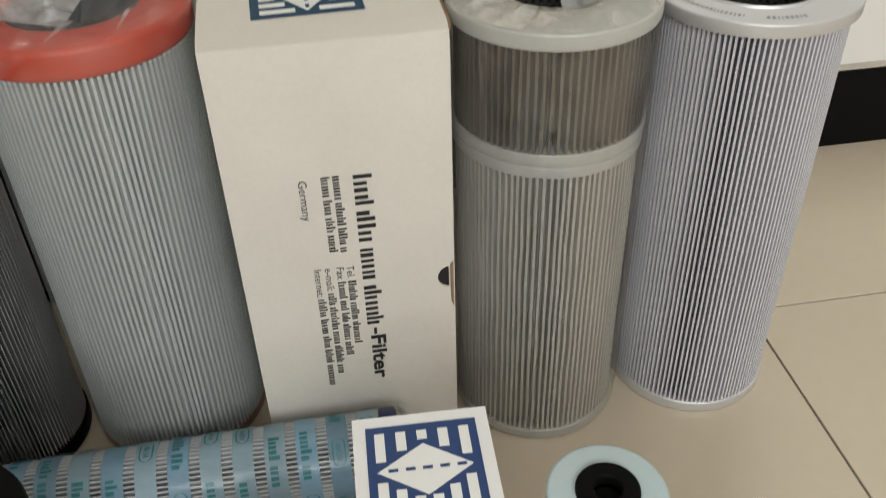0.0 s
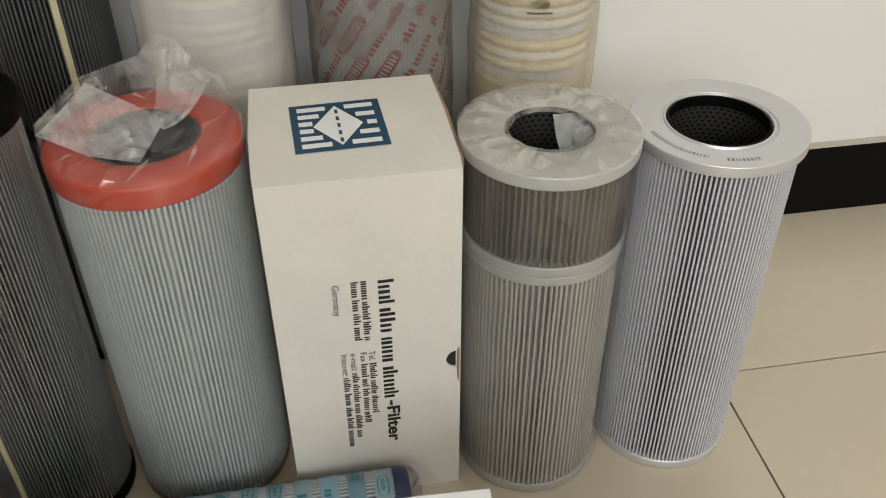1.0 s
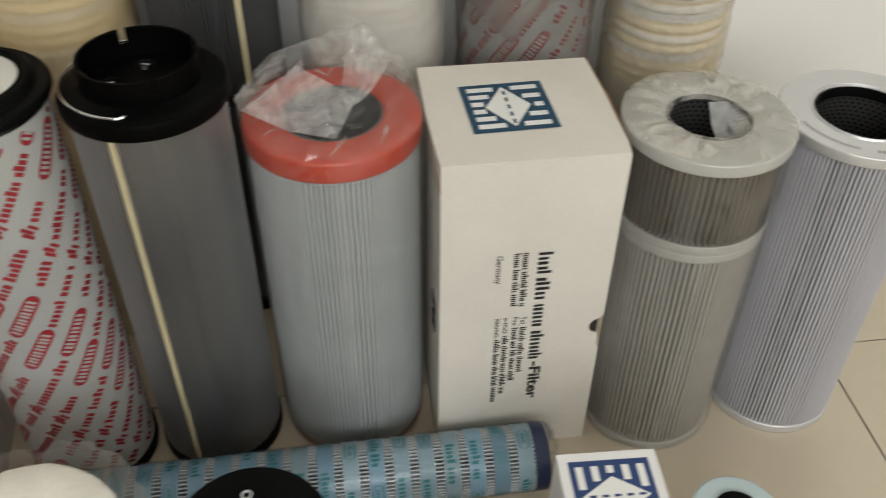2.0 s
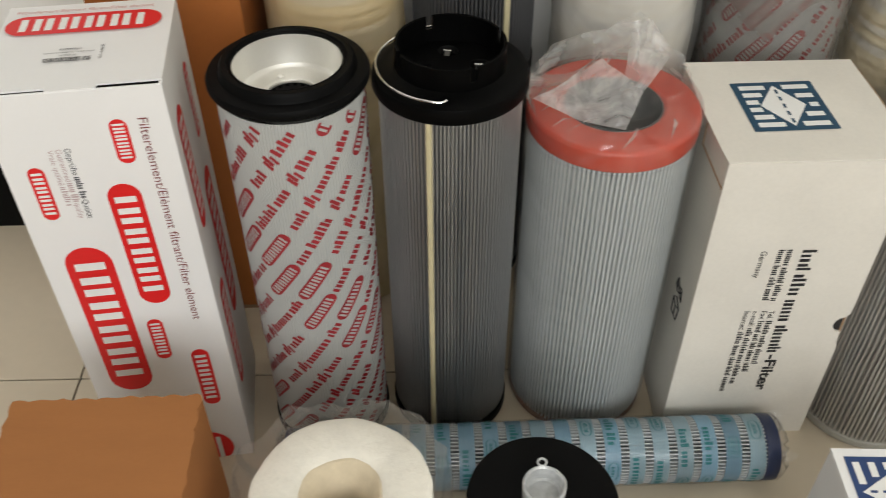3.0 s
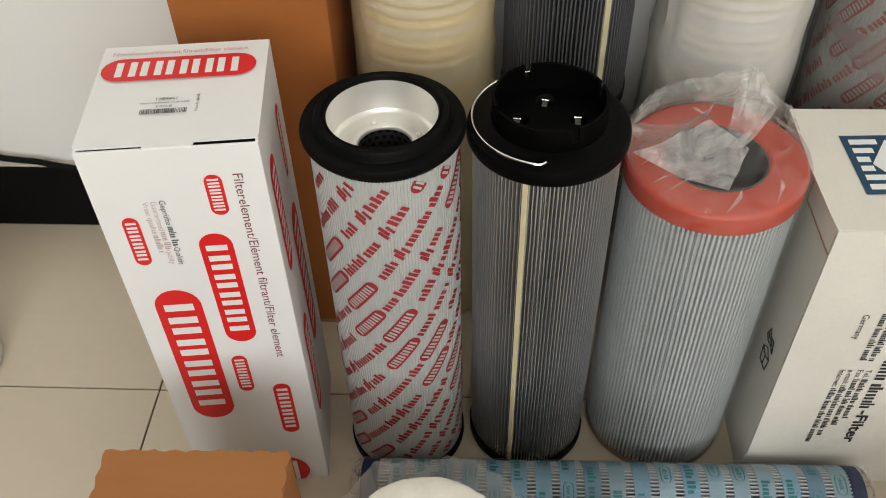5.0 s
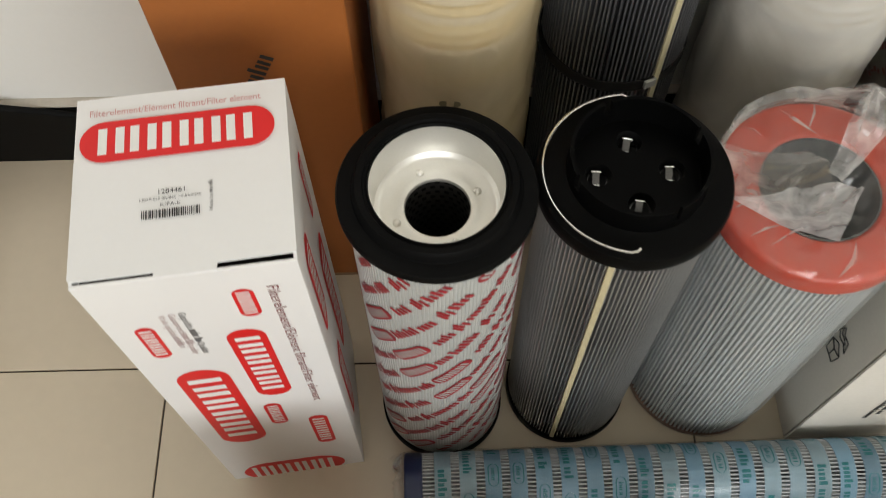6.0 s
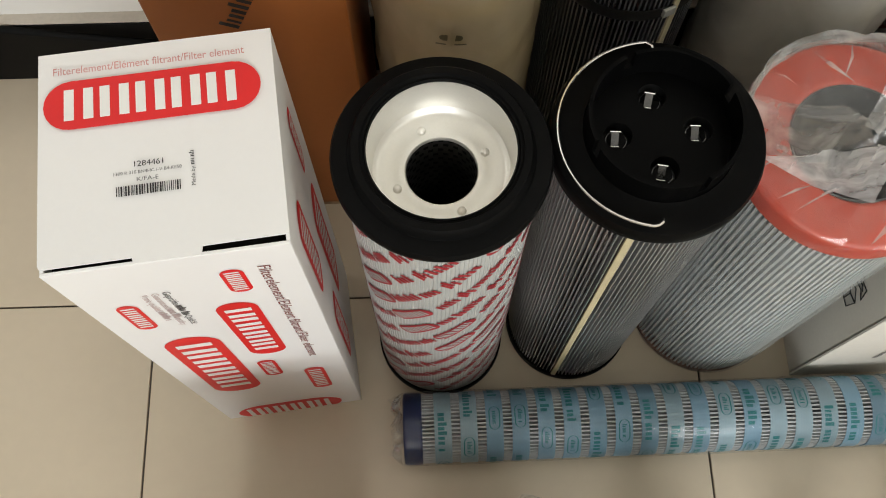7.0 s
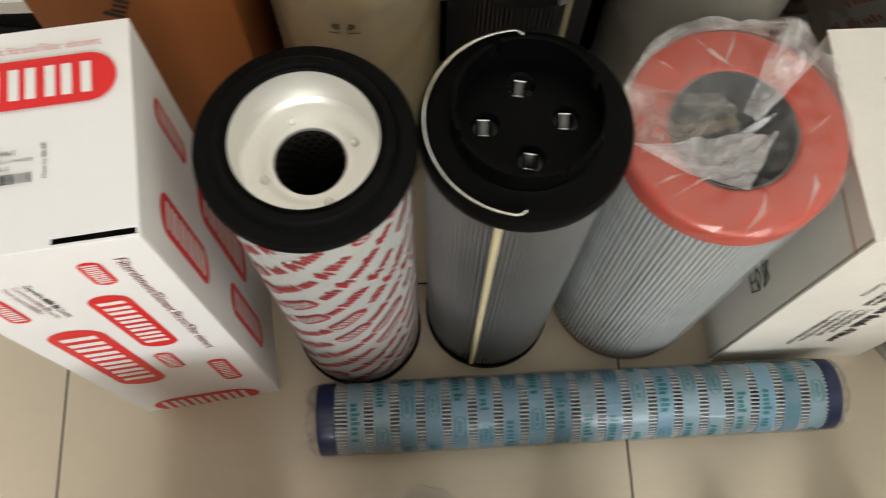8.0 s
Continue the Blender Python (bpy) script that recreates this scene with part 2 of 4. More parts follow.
def pleats(count, r_in, r_out, z0, z1, peak=0.2, rows=1, sway=0.0):
    bm = bmesh.new()
    step = 2 * math.pi / count
    rings = []
    for k in range(rows + 1):
        z, ring = z0 + (z1 - z0) * k / rows, []
        for i in range(count):
            off = 2.4 * sway * noise.noise((i * 0.31, z * 1.5, r_out * 40)) + sway * (noise.noise((i * 0.37, z * 30, r_out)) if 0 < k < rows else 0)
            for frac, r in ((-peak, r_out), (peak, r_out), (0.5 - peak * 0.5, r_in), (0.5 + peak * 0.5, r_in)):
                a = step * (i + frac + off)
                ring.append(bm.verts.new((r * math.cos(a), r * math.sin(a), z)))
        rings.append(ring)
    n = len(rings[0])
    for a, b in zip(rings, rings[1:]):
        for i in range(n):
            bm.faces.new((a[i], a[(i + 1) % n], b[(i + 1) % n], b[i]))
    return bm


def perforated(r, z0, z1, around=56, rows=50):
    """A core tube with punched holes in a staggered pattern."""
    bm = bmesh.new()
    grid = [[bm.verts.new((r * math.cos(2 * math.pi * (i + 0.5 * 0) / around), r * math.sin(2 * math.pi * i / around), z0 + (z1 - z0) * k / rows)) for i in range(around)] for k in range(rows + 1)]
    for k in range(rows):
        for i in range(around):
            if (k % 2 == 0) or ((i + (k // 2) % 2) % 2 == 0):
                j = (i + 1) % around
                bm.faces.new((grid[k][i], grid[k][j], grid[k + 1][j], grid[k + 1][i]))
    return bm


def block(x0, y0, z0, x1, y1, z1, bevel=0.001, seg=2):
    bm = bmesh.new()
    bmesh.ops.create_cube(bm, size=1.0, matrix=Matrix.Translation(((x0 + x1) / 2, (y0 + y1) / 2, (z0 + z1) / 2)) @ Matrix.Diagonal((x1 - x0, y1 - y0, z1 - z0, 1)))
    if bevel:
        bmesh.ops.bevel(bm, geom=bm.edges[:], offset=bevel, segments=seg, affect='EDGES', profile=0.5)
    return bm


def slab(outline, depth):
    """A flat outline in x and y, given thickness upwards."""
    bm = bmesh.new()
    f = bm.faces.new([bm.verts.new((x, y, 0)) for x, y in outline])
    up = bmesh.ops.extrude_face_region(bm, geom=[f])["geom"]
    bmesh.ops.translate(bm, vec=(0, 0, depth), verts=[v for v in up if isinstance(v, bmesh.types.BMVert)])
    bmesh.ops.recalc_face_normals(bm, faces=bm.faces)
    return bm


def tube(points, r, segs=10):
    bm = bmesh.new()
    rings, last = [], None
    pts = [Vector(p) for p in points]
    for i, p in enumerate(pts):
        d = (pts[min(i + 1, len(pts) - 1)] - pts[max(i - 1, 0)]).normalized()
        side = (last if last is not None else (Vector((0, 0, 1)) if abs(d.z) < 0.9 else Vector((1, 0, 0))))
        side = (side - d * side.dot(d)).normalized()
        last = side
        other = d.cross(side)
        rings.append([bm.verts.new(p + r * (math.cos(2 * math.pi * k / segs) * side + math.sin(2 * math.pi * k / segs) * other)) for k in range(segs)])
    for a, b in zip(rings, rings[1:]):
        for k in range(segs):
            bm.faces.new((a[k], a[(k + 1) % segs], b[(k + 1) % segs], b[k]))
    bm.faces.new(rings[0][::-1])
    bm.faces.new(rings[-1])
    return bm


# flat print: lists of four-cornered patches (u, v)
def rect(u0, v0, u1, v1, lean=0.0):
    return [(u0, v0), (u1, v0), (u1 + lean, v1), (u0 + lean, v1)]


def stadium(cx, cy, length, height, n=26):
    out, r = [], height / 2
    us = [cx - length / 2 + length * (1 - math.cos(math.pi * k / n)) / 2 for k in range(n + 1)]

    def half(u):
        d = max(cx - length / 2 + r - u, u - (cx + length / 2 - r), 0)
        return math.sqrt(max(r * r - d * d, 0))
    for a, b in zip(us, us[1:]):
        out.append([(a, cy - half(a)), (b, cy - half(b)), (b, cy + half(b)), (a, cy + half(a))])
    return out


def emblem_bars(cx, cy, length, height):
    """Plain upright white bars inside a red emblem, in five close pairs."""
    out, w, h = [], length * 0.82 / 5, height * 0.32
    for k in range(5):
        x0, x1 = cx - length * 0.42 + (k + 0.09) * w, cx - length * 0.42 + (k + 0.91) * w
        b = w * 0.28
        out += [rect(x0, cy - h, x0 + b, cy + h), rect(x1 - b, cy - h, x1, cy + h)]
    return out


def line_bars(u0, v0, length, height, rng, density=1.0):
    """A line of writing that cannot be told: small plain upright bars in word groups."""
    out, u, run = [], u0, rng.randint(4, 9)
    while u < u0 + length - height * 0.2:
        w = height * rng.uniform(0.20, 0.30) * (1 + 0.4 * (density > 1.4))
        out.append(rect(u, v0, u + w, v0 + height * rng.choice((0.72, 0.72, 0.72, 1.0))))
        u += w + height * rng.choice((0.12, 0.16, 0.20))
        run -= 1
        if run <= 0:
            u, run = u + height * 0.3, rng.randint(4, 9)
    return out


def turn(patches, angle, du=0.0, dv=0.0):
    c, s = math.cos(radians(angle)), math.sin(radians(angle))
    return [[(du + c * u - s * v, dv + s * u + c * v) for u, v in q] for q in patches]


def flat_print(patches, lift=0.0):
    bm = bmesh.new()
    for q in patches:
        bm.faces.new([bm.verts.new((u, v, lift)) for u, v in q])
    return bm


def wrap_print(patches, r, v_min=-9.0, v_max=9.0, bite=0.0035):
    """Lay patches round an upright cylinder of radius r: u runs round it, v up."""
    bm = bmesh.new()
    for q in patches:
        if min(v for _, v in q) < v_min or max(v for _, v in q) > v_max:
            continue
        cells = max(1, int(math.dist(q[0], q[1]) / bite))
        for k in range(cells):
            f0, f1 = k / cells, (k + 1) / cells
            lerp = lambda a, b, f: (a[0] + (b[0] - a[0]) * f, a[1] + (b[1] - a[1]) * f)
            cs = (lerp(q[0], q[1], f0), lerp(q[0], q[1], f1), lerp(q[3], q[2], f1), lerp(q[3], q[2], f0))
            bm.faces.new([bm.verts.new((r * math.cos(u / r), r * math.sin(u / r), v)) for u, v in cs])
    return bm


def lettering(name, words, size, material, parent, m, width=0.0, bold=0.0):
    """Written words as a flat mesh in the built-in letters, starting at m and running along its x."""
    data = bpy.data.curves.new(name, 'FONT')
    data.body, data.size, data.resolution_u, data.fill_mode = words, size, 3, 'FRONT'
    data.offset = bold
    temp = new(name, data)
    mesh = bpy.data.meshes.new_from_object(temp.evaluated_get(bpy.context.evaluated_depsgraph_get()))
    bpy.data.objects.remove(temp)
    bpy.data.curves.remove(data)
    xs = [v.co.x for v in mesh.vertices]
    if width and xs:
        k = width / max(max(xs), 1e-6)
        for v in mesh.vertices:
            v.co.x *= k
    mesh.materials.clear()
    mesh.materials.append(material)
    ob = new(name, mesh)
    ob.parent, ob.matrix_basis = parent, m
    return tagged(ob, kind="stuff")


def basis(origin, ax, ay):
    ax, ay = Vector(ax), Vector(ay)
    az = ax.cross(ay)
    return Matrix(((ax.x, ay.x, az.x, origin[0]), (ax.y, ay.y, az.y, origin[1]), (ax.z, ay.z, az.z, origin[2]), (0, 0, 0, 1)))


def on_front(u, v, lift=0.0004):
    """Writing on a box's front that runs straight down, the tops of its letters to +x."""
    return basis((u, -lift, v), (0, 0, -1), (1, 0, 0))


def crumple(p, amount, size):
    q = Vector(p) * size
    return Vector((noise.noise(q), noise.noise(q + Vector((7.1, 0, 0))), noise.noise(q + Vector((0, 9.3, 0))))) * amount


# ---- the room ----
X0, X1, Y0, Y1, H = -3.0, 2.4, -3.0, 0.372, 2.7
tagged(part("ceiling", block(X0 - 0.12, Y0 - 0.12, H, X1 + 0.12, Y1 + 0.12, H + 0.1, 0), M_WALL, None), "plain white ceiling of the room", "ceiling", kind="structure")
tagged(part("wall_back", block(X0, Y1, 0, X1, Y1 + 0.12, H, 0), M_WALL, None), "white painted wall above a black skirting", "wall", kind="structure")
# added walls out of view: grey damps the bounce, white returns it
tagged(part("wall_west", block(X0 - 0.12, Y0 - 0.12, 0, X0, Y1 + 0.12, H, 0), M_GREYWALL, None), "unseen side wall, grey to hold down bounced light", "wall", kind="structure")
tagged(part("wall_east", block(X1, Y0 - 0.12, 0, X1 + 0.12, Y1 + 0.12, H, 0), M_WALL, None), "unseen side wall, white to return bounced light", "wall", kind="structure")
# window opening out of view, placed to suit the light's direction
WX0, WX1, WZ0, WZ1 = -0.90, 1.70, 1.25, 2.60
bm = bmesh.new()
for a in ((X0, 0, WX0, H), (WX1, 0, X1, H), (WX0, 0, WX1, WZ0), (WX0, WZ1, WX1, H)):
    bmesh.ops.create_cube(bm, size=1.0, matrix=Matrix.Translation(((a[0] + a[2]) / 2, Y0 - 0.06, (a[1] + a[3]) / 2)) @ Matrix.Diagonal((a[2] - a[0], 0.12, a[3] - a[1], 1)))
tagged(part("wall_front", bm, M_GREYWALL, None), "unseen grey wall with the assumed window opening", "wall", kind="structure")
win = tagged(new("window_1"), "assumed unseen white-framed window for the daylight lamp", "window", kind="structure")
for a in ((WX0, WZ0, WX0 + 0.05, WZ1), (WX1 - 0.05, WZ0, WX1, WZ1), (WX0 + 0.05, WZ0, WX1 - 0.05, WZ0 + 0.05), (WX0 + 0.05, WZ1 - 0.05, WX1 - 0.05, WZ1), (0.375, WZ0 + 0.05, 0.425, WZ1 - 0.05)):
    part("window_frame", block(a[0], Y0 - 0.09, a[1], a[2], Y0 - 0.03, a[3], 0.004), M_FRAME, win)
skirt = tagged(new("baseboard"), "black glossy skirting along the white wall", "skirting", kind="structure")
part("board", block(X0, 0.357, 0, X1, Y1, 0.112, 0.0015), M_SKIRT, skirt)
part("top_edge", block(X0, 0.3585, 0.112, X1, Y1, 0.1145, 0.0008), M_LIP, skirt, "dusty pale top edge of the skirting")

# ---- standing filter elements, front row ----
ROW = "filter elements in the front row"
BACK = "tall filter elements against the wall"


def ring_writing(rng, r, a0, a1, z, height):
    bm = bmesh.new()
    a = a0
    while a < a1:
        w = height * rng.uniform(0.2, 0.5) / r
        q = [(r, a), (r, a + w), (r + height, a + w), (r + height, a)]
        bm.faces.new([bm.verts.new((rr * math.cos(t), rr * math.sin(t), z)) for rr, t in q][::-1])
        a += w + height * 0.35 / r
    return bm


def printed_rows(t, r, z0, z1, angle, rng):
    """Slanting rows of red emblems and writing, all round a sleeve."""
    text, around, pitch = [], 2 * math.pi * r, 0.0248
    step = pitch / math.cos(radians(angle))
    inside = lambda ps: all(0 <= u <= around and z0 <= v <= z1 for q in ps for u, v in q)
    for k in range(int((around * math.tan(radians(angle)) + (z1 - z0)) / step) + 2):
        base_v, s = z1 - k * step, -0.10 - 0.062 * (k % 3)
        while s < around / math.cos(radians(angle)) + 0.02:
            seq = [("e", 0.053), ("t", 0.066), ("m", 0.014), ("t", 0.026)]
            for kind, ln in (seq[::-1] if k % 2 else seq):
                if kind == "e":
                    e = turn(stadium(s + ln / 2, 0, ln, 0.0135, 16), angle, 0, base_v)
                    e = [q for q in e if inside([q])]
                    b = [q for q in turn(emblem_bars(s + ln / 2, 0, ln, 0.0135), angle, 0, base_v) if inside([q])]
                    if len(e) > 2:
                        ob = part("emblem", wrap_print(e, r), M_PRINTRED, t, "slanting red emblem field")
                        if b:
                            tagged(part("bar_pattern", wrap_print(b, r + 0.0003), M_MEDIA, ob), kind="stuff")
                elif kind == "m":
                    m = [rect(s, -0.006, s + 0.0035, 0.005, 0.002), rect(s + 0.0045, -0.004, s + 0.008, 0.008, 0.002), rect(s + 0.009, -0.007, s + 0.012, 0.003, 0.002)]
                    text += [q for q in turn(m, angle, 0, base_v) if inside([q])]
                else:
                    text += [q for q in turn(line_bars(s, -0.0048, ln - 0.002, 0.0104, rng, 1.5), angle, 0, base_v) if inside([q])]
                s += ln + 0.003
            s += 0.008
    tagged(part("line_print", wrap_print(text, r), M_PRINTRED, t, "slanting red printed lines"), kind="stuff")


def printed_filter():
    t = thing("filter_element", "red-printed pale filter element with thick black rubber end ring", "filter element", pose(0.0180, 0.0165, 0, 0, 0, 200), ROW)
    part("bottom_cap", lathe(rounded(0.02, 0.0665, 0.0, 0.016, 0.003)), M_RUBBER, t, "black bottom cap", True)
    part("pleated_sleeve", pleats(140, 0.0639, 0.0645, 0.014, 0.4502, 0.26), M_MEDIA, t, "pale grey ribbed mesh sleeve")
    printed_rows(t, 0.0651, 0.02, 0.4489, 56, random.Random(4))
    ring = [(0.0476, 0.4492), (0.0600, 0.4520), (0.0670, 0.4545), (0.0692, 0.4560), (0.0704, 0.4585), (0.0704, 0.4625), (0.0690, 0.4650), (0.0640, 0.4658), (0.0595, 0.4660), (0.0585, 0.4675), (0.0580, 0.4715), (0.0560, 0.4740), (0.0515, 0.4740), (0.0505, 0.4720), (0.0490, 0.4715), (0.0480, 0.4728), (0.0471, 0.4717), (0.0468, 0.4677)]
    part("rubber_ring", lathe(ring), M_RUBBER, t, "thick stepped black rubber ring", True)
    cup = [(0.0478, 0.4709), (0.0468, 0.4709), (0.0466, 0.4690), (0.0459, 0.4452), (0.0451, 0.4432), (0.0438, 0.4422), (0.0429, 0.4402), (0.0405, 0.4388), (0.0300, 0.4380), (0.0285, 0.4388), (0.0242, 0.4382), (0.0234, 0.4370), (0.0234, 0.4352), (0.0425, 0.4352), (0.0478, 0.4527)]
    c = part("metal_cup", lathe(cup), M_STEEL, t, "bright pressed metal cup with a round hole", True)
    for k in range(4):
        a = radians(3 + 90 * k)
        part("rivet", lathe([(0.0001, 0.4412), (0.0016, 0.4408), (0.0027, 0.4398), (0.0031, 0.4380)], 16, False), M_STEEL, c, "", True, pose(0.0315 * math.cos(a), 0.0315 * math.sin(a), 0))
    part("core_tube", perforated(0.0242, 0.03, 0.4352, 44, 120), M_PERF, t, "dark perforated core tube")
    part("core_back", lathe([(0.0265, 0.016), (0.0265, 0.4352)], 48, False), M_INSIDE, t)
    return t


def capped_filter():
    t = thing("filter_element", "grey pleated filter element with black plastic cap and wire handle", "filter element", pose(0.1580, 0.0300, 0), ROW)
    part("bottom_cap", lathe(rounded(0.02, 0.0665, 0.0, 0.017, 0.003)), M_PLASTIC, t, "black bottom cap", True)
    part("pleats", pleats(116, 0.0535, 0.0648, 0.012, 0.4440, 0.125, 12, 0.17), M_MEDIA_B, t, "dull grey metal mesh pleats")
    part("inner_core", lathe([(0.053, 0.014), (0.053, 0.44)], 48, False), M_INSIDE, t)
    a0 = radians(-108)
    part("seam_strip", block(-0.0025, -0.0018, 0.017, 0.0025, 0.0016, 0.4410, 0.0007), M_SEAM, t, "cream glued seam strip", False, pose(0.0655 * math.cos(a0), 0.0655 * math.sin(a0), 0, 0, 0, -18))
    fl = [(0.030, 0.4350), (0.066, 0.4385), (0.0690, 0.4400), (0.0702, 0.4430), (0.0702, 0.4510), (0.0688, 0.4545), (0.0670, 0.4555), (0.0600, 0.4570), (0.0520, 0.4585), (0.0495, 0.4600), (0.0492, 0.4575), (0.0465, 0.4500), (0.030, 0.4465)]
    cap = part("end_cap", lathe(fl), M_PLASTIC, t, "black moulded plastic end cap", True)
    # the upright collar, with slots in it
    bm = bmesh.new()
    n = 96
    for k in range(n):
        if k % 24 in (5, 6):
            top = 0.4670
        else:
            top = 0.4805
        a, b = 2 * math.pi * k / n, 2 * math.pi * (k + 1) / n
        vs = [bm.verts.new((r * math.cos(q), r * math.sin(q), z)) for q in (a, b) for r, z in ((0.0488, 0.4460), (0.0488, top), (0.0462, top), (0.0462, 0.4460))]
        for i in range(4):
            bm.faces.new((vs[i], vs[(i + 1) % 4], vs[4 + (i + 1) % 4], vs[4 + i]))
        bm.faces.new(vs[:4]), bm.faces.new(vs[4:])
    bmesh.ops.remove_doubles(bm, verts=bm.verts, dist=0.00002)
    bmesh.ops.recalc_face_normals(bm, faces=bm.faces)
    part("collar", bm, M_PLASTIC, cap, "slotted upright collar")
    # cup floor with four holes
    bm = bmesh.new()
    ring_o = [bm.verts.new((0.0470 * math.cos(2 * math.pi * i / 64), 0.0470 * math.sin(2 * math.pi * i / 64), 0.4550)) for i in range(64)]
    edges = [bm.edges.new((ring_o[i], ring_o[(i + 1) % 64])) for i in range(64)]
    spots = [(0.0262 * math.cos(radians(a)), 0.0015 + 0.0262 * math.sin(radians(a))) for a in (3, 93, 183, 273)]
    for cx, cy in spots:
        hole = [bm.verts.new((cx + 0.0094 * math.cos(2 * math.pi * i / 20), cy + 0.0094 * math.sin(2 * math.pi * i / 20), 0.4550)) for i in range(20)]
        edges += [bm.edges.new((hole[i], hole[(i + 1) % 20])) for i in range(20)]
    bmesh.ops.triangle_fill(bm, use_beauty=True, edges=edges)
    for f in list(bm.faces):
        c = f.calc_center_median()
        if any((c.x - x) ** 2 + (c.y - y) ** 2 < 0.0090 ** 2 for x, y in spots):
            bm.faces.remove(f)
    part("cup_floor", bm, M_PLASTIC, cap, "recessed floor with four round holes")
    for cx, cy in spots:
        part("socket", lathe([(0.0094, 0.4550), (0.0088, 0.4450), (0.0001, 0.4445)], 20, False), M_INSIDE, cap, "", True, pose(cx, cy, 0))
        skew = random.Random(int(cx * 9999)).uniform(-24, 24)
        clip = part("spring_clip", block(-0.0026, -0.0050, -0.0003, 0.0026, 0.0050, 0.0003, 0.0002), M_CLIP, cap, "small bright metal spring clip", False, pose(cx - 0.0012, cy, 0.4502, 32, 0, skew))
        part("clip_lip", block(-0.0036, 0.0042, -0.0005, 0.0036, 0.0053, 0.0010, 0.0003), M_WIRE, clip)
        part("clip_ring", lathe([(0.0066, 0.4472), (0.0070, 0.4472), (0.0070, 0.4476), (0.0066, 0.4476)], 20), M_CLIP, cap, "thin metal ring in the socket", True, pose(cx, cy, 0))
        part("clip_foot", block(-0.0032, -0.0056, -0.0005, 0.0030, -0.0044, 0.0012, 0.0003), M_WIRE, clip)
    at = lambda r, a, z: (r * math.cos(radians(a)), r * math.sin(radians(a)), z)
    pts = [at(0.0590, 88, 0.4590), at(0.0625, 89, 0.4608)] + [at(0.0655, a, 0.4600) for a in range(92, 262, 4)]
    pts += [at(0.0645, 263, 0.4602), at(0.0625, 265, 0.4606), at(0.0605, 265.5, 0.4590)]
    part("wire_handle", tube(pts, 0.0011, 8), M_WIRE, t, "bent bright steel wire handle", True)
    return t


def facets(rows, closed, rng):
    """Join rows of points into creased triangles."""
    bm = bmesh.new()
    vs = [[bm.verts.new(p) for p in row] for row in rows]
    n = len(vs[0])
    for a, b in zip(vs, vs[1:]):
        for i in range(n if closed else n - 1):
            j = (i + 1) % n
            tris = ((a[i], a[j], b[j]), (a[i], b[j], b[i])) if rng.random() < 0.5 else ((a[i], a[j], b[i]), (a[j], b[j], b[i]))
            for t in tris:
                bm.faces.new(t)
    return bm


def bag_collar(r, z, rng):
    """The clear part of a bag that lies over the end ring."""
    rows = []
    for k, (share, up) in enumerate(((1.012, -0.022), (1.012, 0.0015), (0.97, 0.0045), (0.80, 0.0050), (0.60, 0.0035), (0.48, -0.003), (0.28, -0.012), (0.05, -0.018))):
        row = []
        for i in range(30):
            a = 2 * math.pi * (i + (0 if k < 2 else rng.uniform(-0.3, 0.3))) / 30
            rr = r * share * (1 + (0 if k < 2 else rng.uniform(-0.03, 0.02)))
            row.append((rr * math.cos(a), rr * math.sin(a), z + up + (0 if k < 2 else rng.uniform(-0.002, 0.004))))
        rows.append(row)
    return facets(rows, True, rng)


def along(points, f):
    """The point at share f of a polyline."""
    k = min(int(f * (len(points) - 1)), len(points) - 2)
    return Vector(points[k]).lerp(Vector(points[k + 1]), f * (len(points) - 1) - k)


def film_pane(lower, upper, seed, nu=22, nv=9, amount=0.004, slack=0.0):
    """A creased sheet of film stretched between two polylines, sharp-folded along slanting ridges."""
    bm = bmesh.new()
    grid = []
    for k in range(nv + 1):
        g, row = k / nv, []
        for i in range(nu + 1):
            f = i / nu
            p = along(lower, f).lerp(along(upper, f), g)
            edge = min(1.0, 5 * min(f, 1 - f) + 0.25) * min(1.0, 4 * g + 0.15)
            ridge = 1 - abs(noise.noise((f * 5 + seed, g * 2.2 + f * 2, seed))) * 2.6
            fine = 1 - abs(noise.noise((f * 11 + g * 4, g * 5 + seed, 3.0))) * 2.4
            p += Vector((0.35, -0.9, 0.5)) * (amount * edge * (ridge + 0.4 * fine)) - Vector((0, 0, slack * 4 * g * (1 - g)))
            row.append(bm.verts.new(p))
        grid.append(row)
    for a, b in zip(grid, grid[1:]):
        for i in range(nu):
            bm.faces.new((a[i], a[i + 1], b[i + 1], b[i]))
    return bm


def loose_sleeve(r, z0, z1, seed, amount=0.0016, segs=80, rows=30):
    bm = bmesh.new()
    ring = []
    for k in range(rows + 1):
        z = z0 + (z1 - z0) * k / rows
        line = []
        for i in range(segs):
            a = 2 * math.pi * i / segs
            w = 1 - abs(noise.noise((math.cos(a) * 3 + seed, math.sin(a) * 3, z * 14))) * 2
            rr = r + amount * (0.5 + w) * (0.3 if k in (0, rows) else 1)
            line.append(bm.verts.new((rr * math.cos(a), rr * math.sin(a), z)))
        ring.append(line)
    for a, b in zip(ring, ring[1:]):
        for i in range(segs):
            bm.faces.new((a[i], a[(i + 1) % segs], b[(i + 1) % segs], b[i]))
    return bm


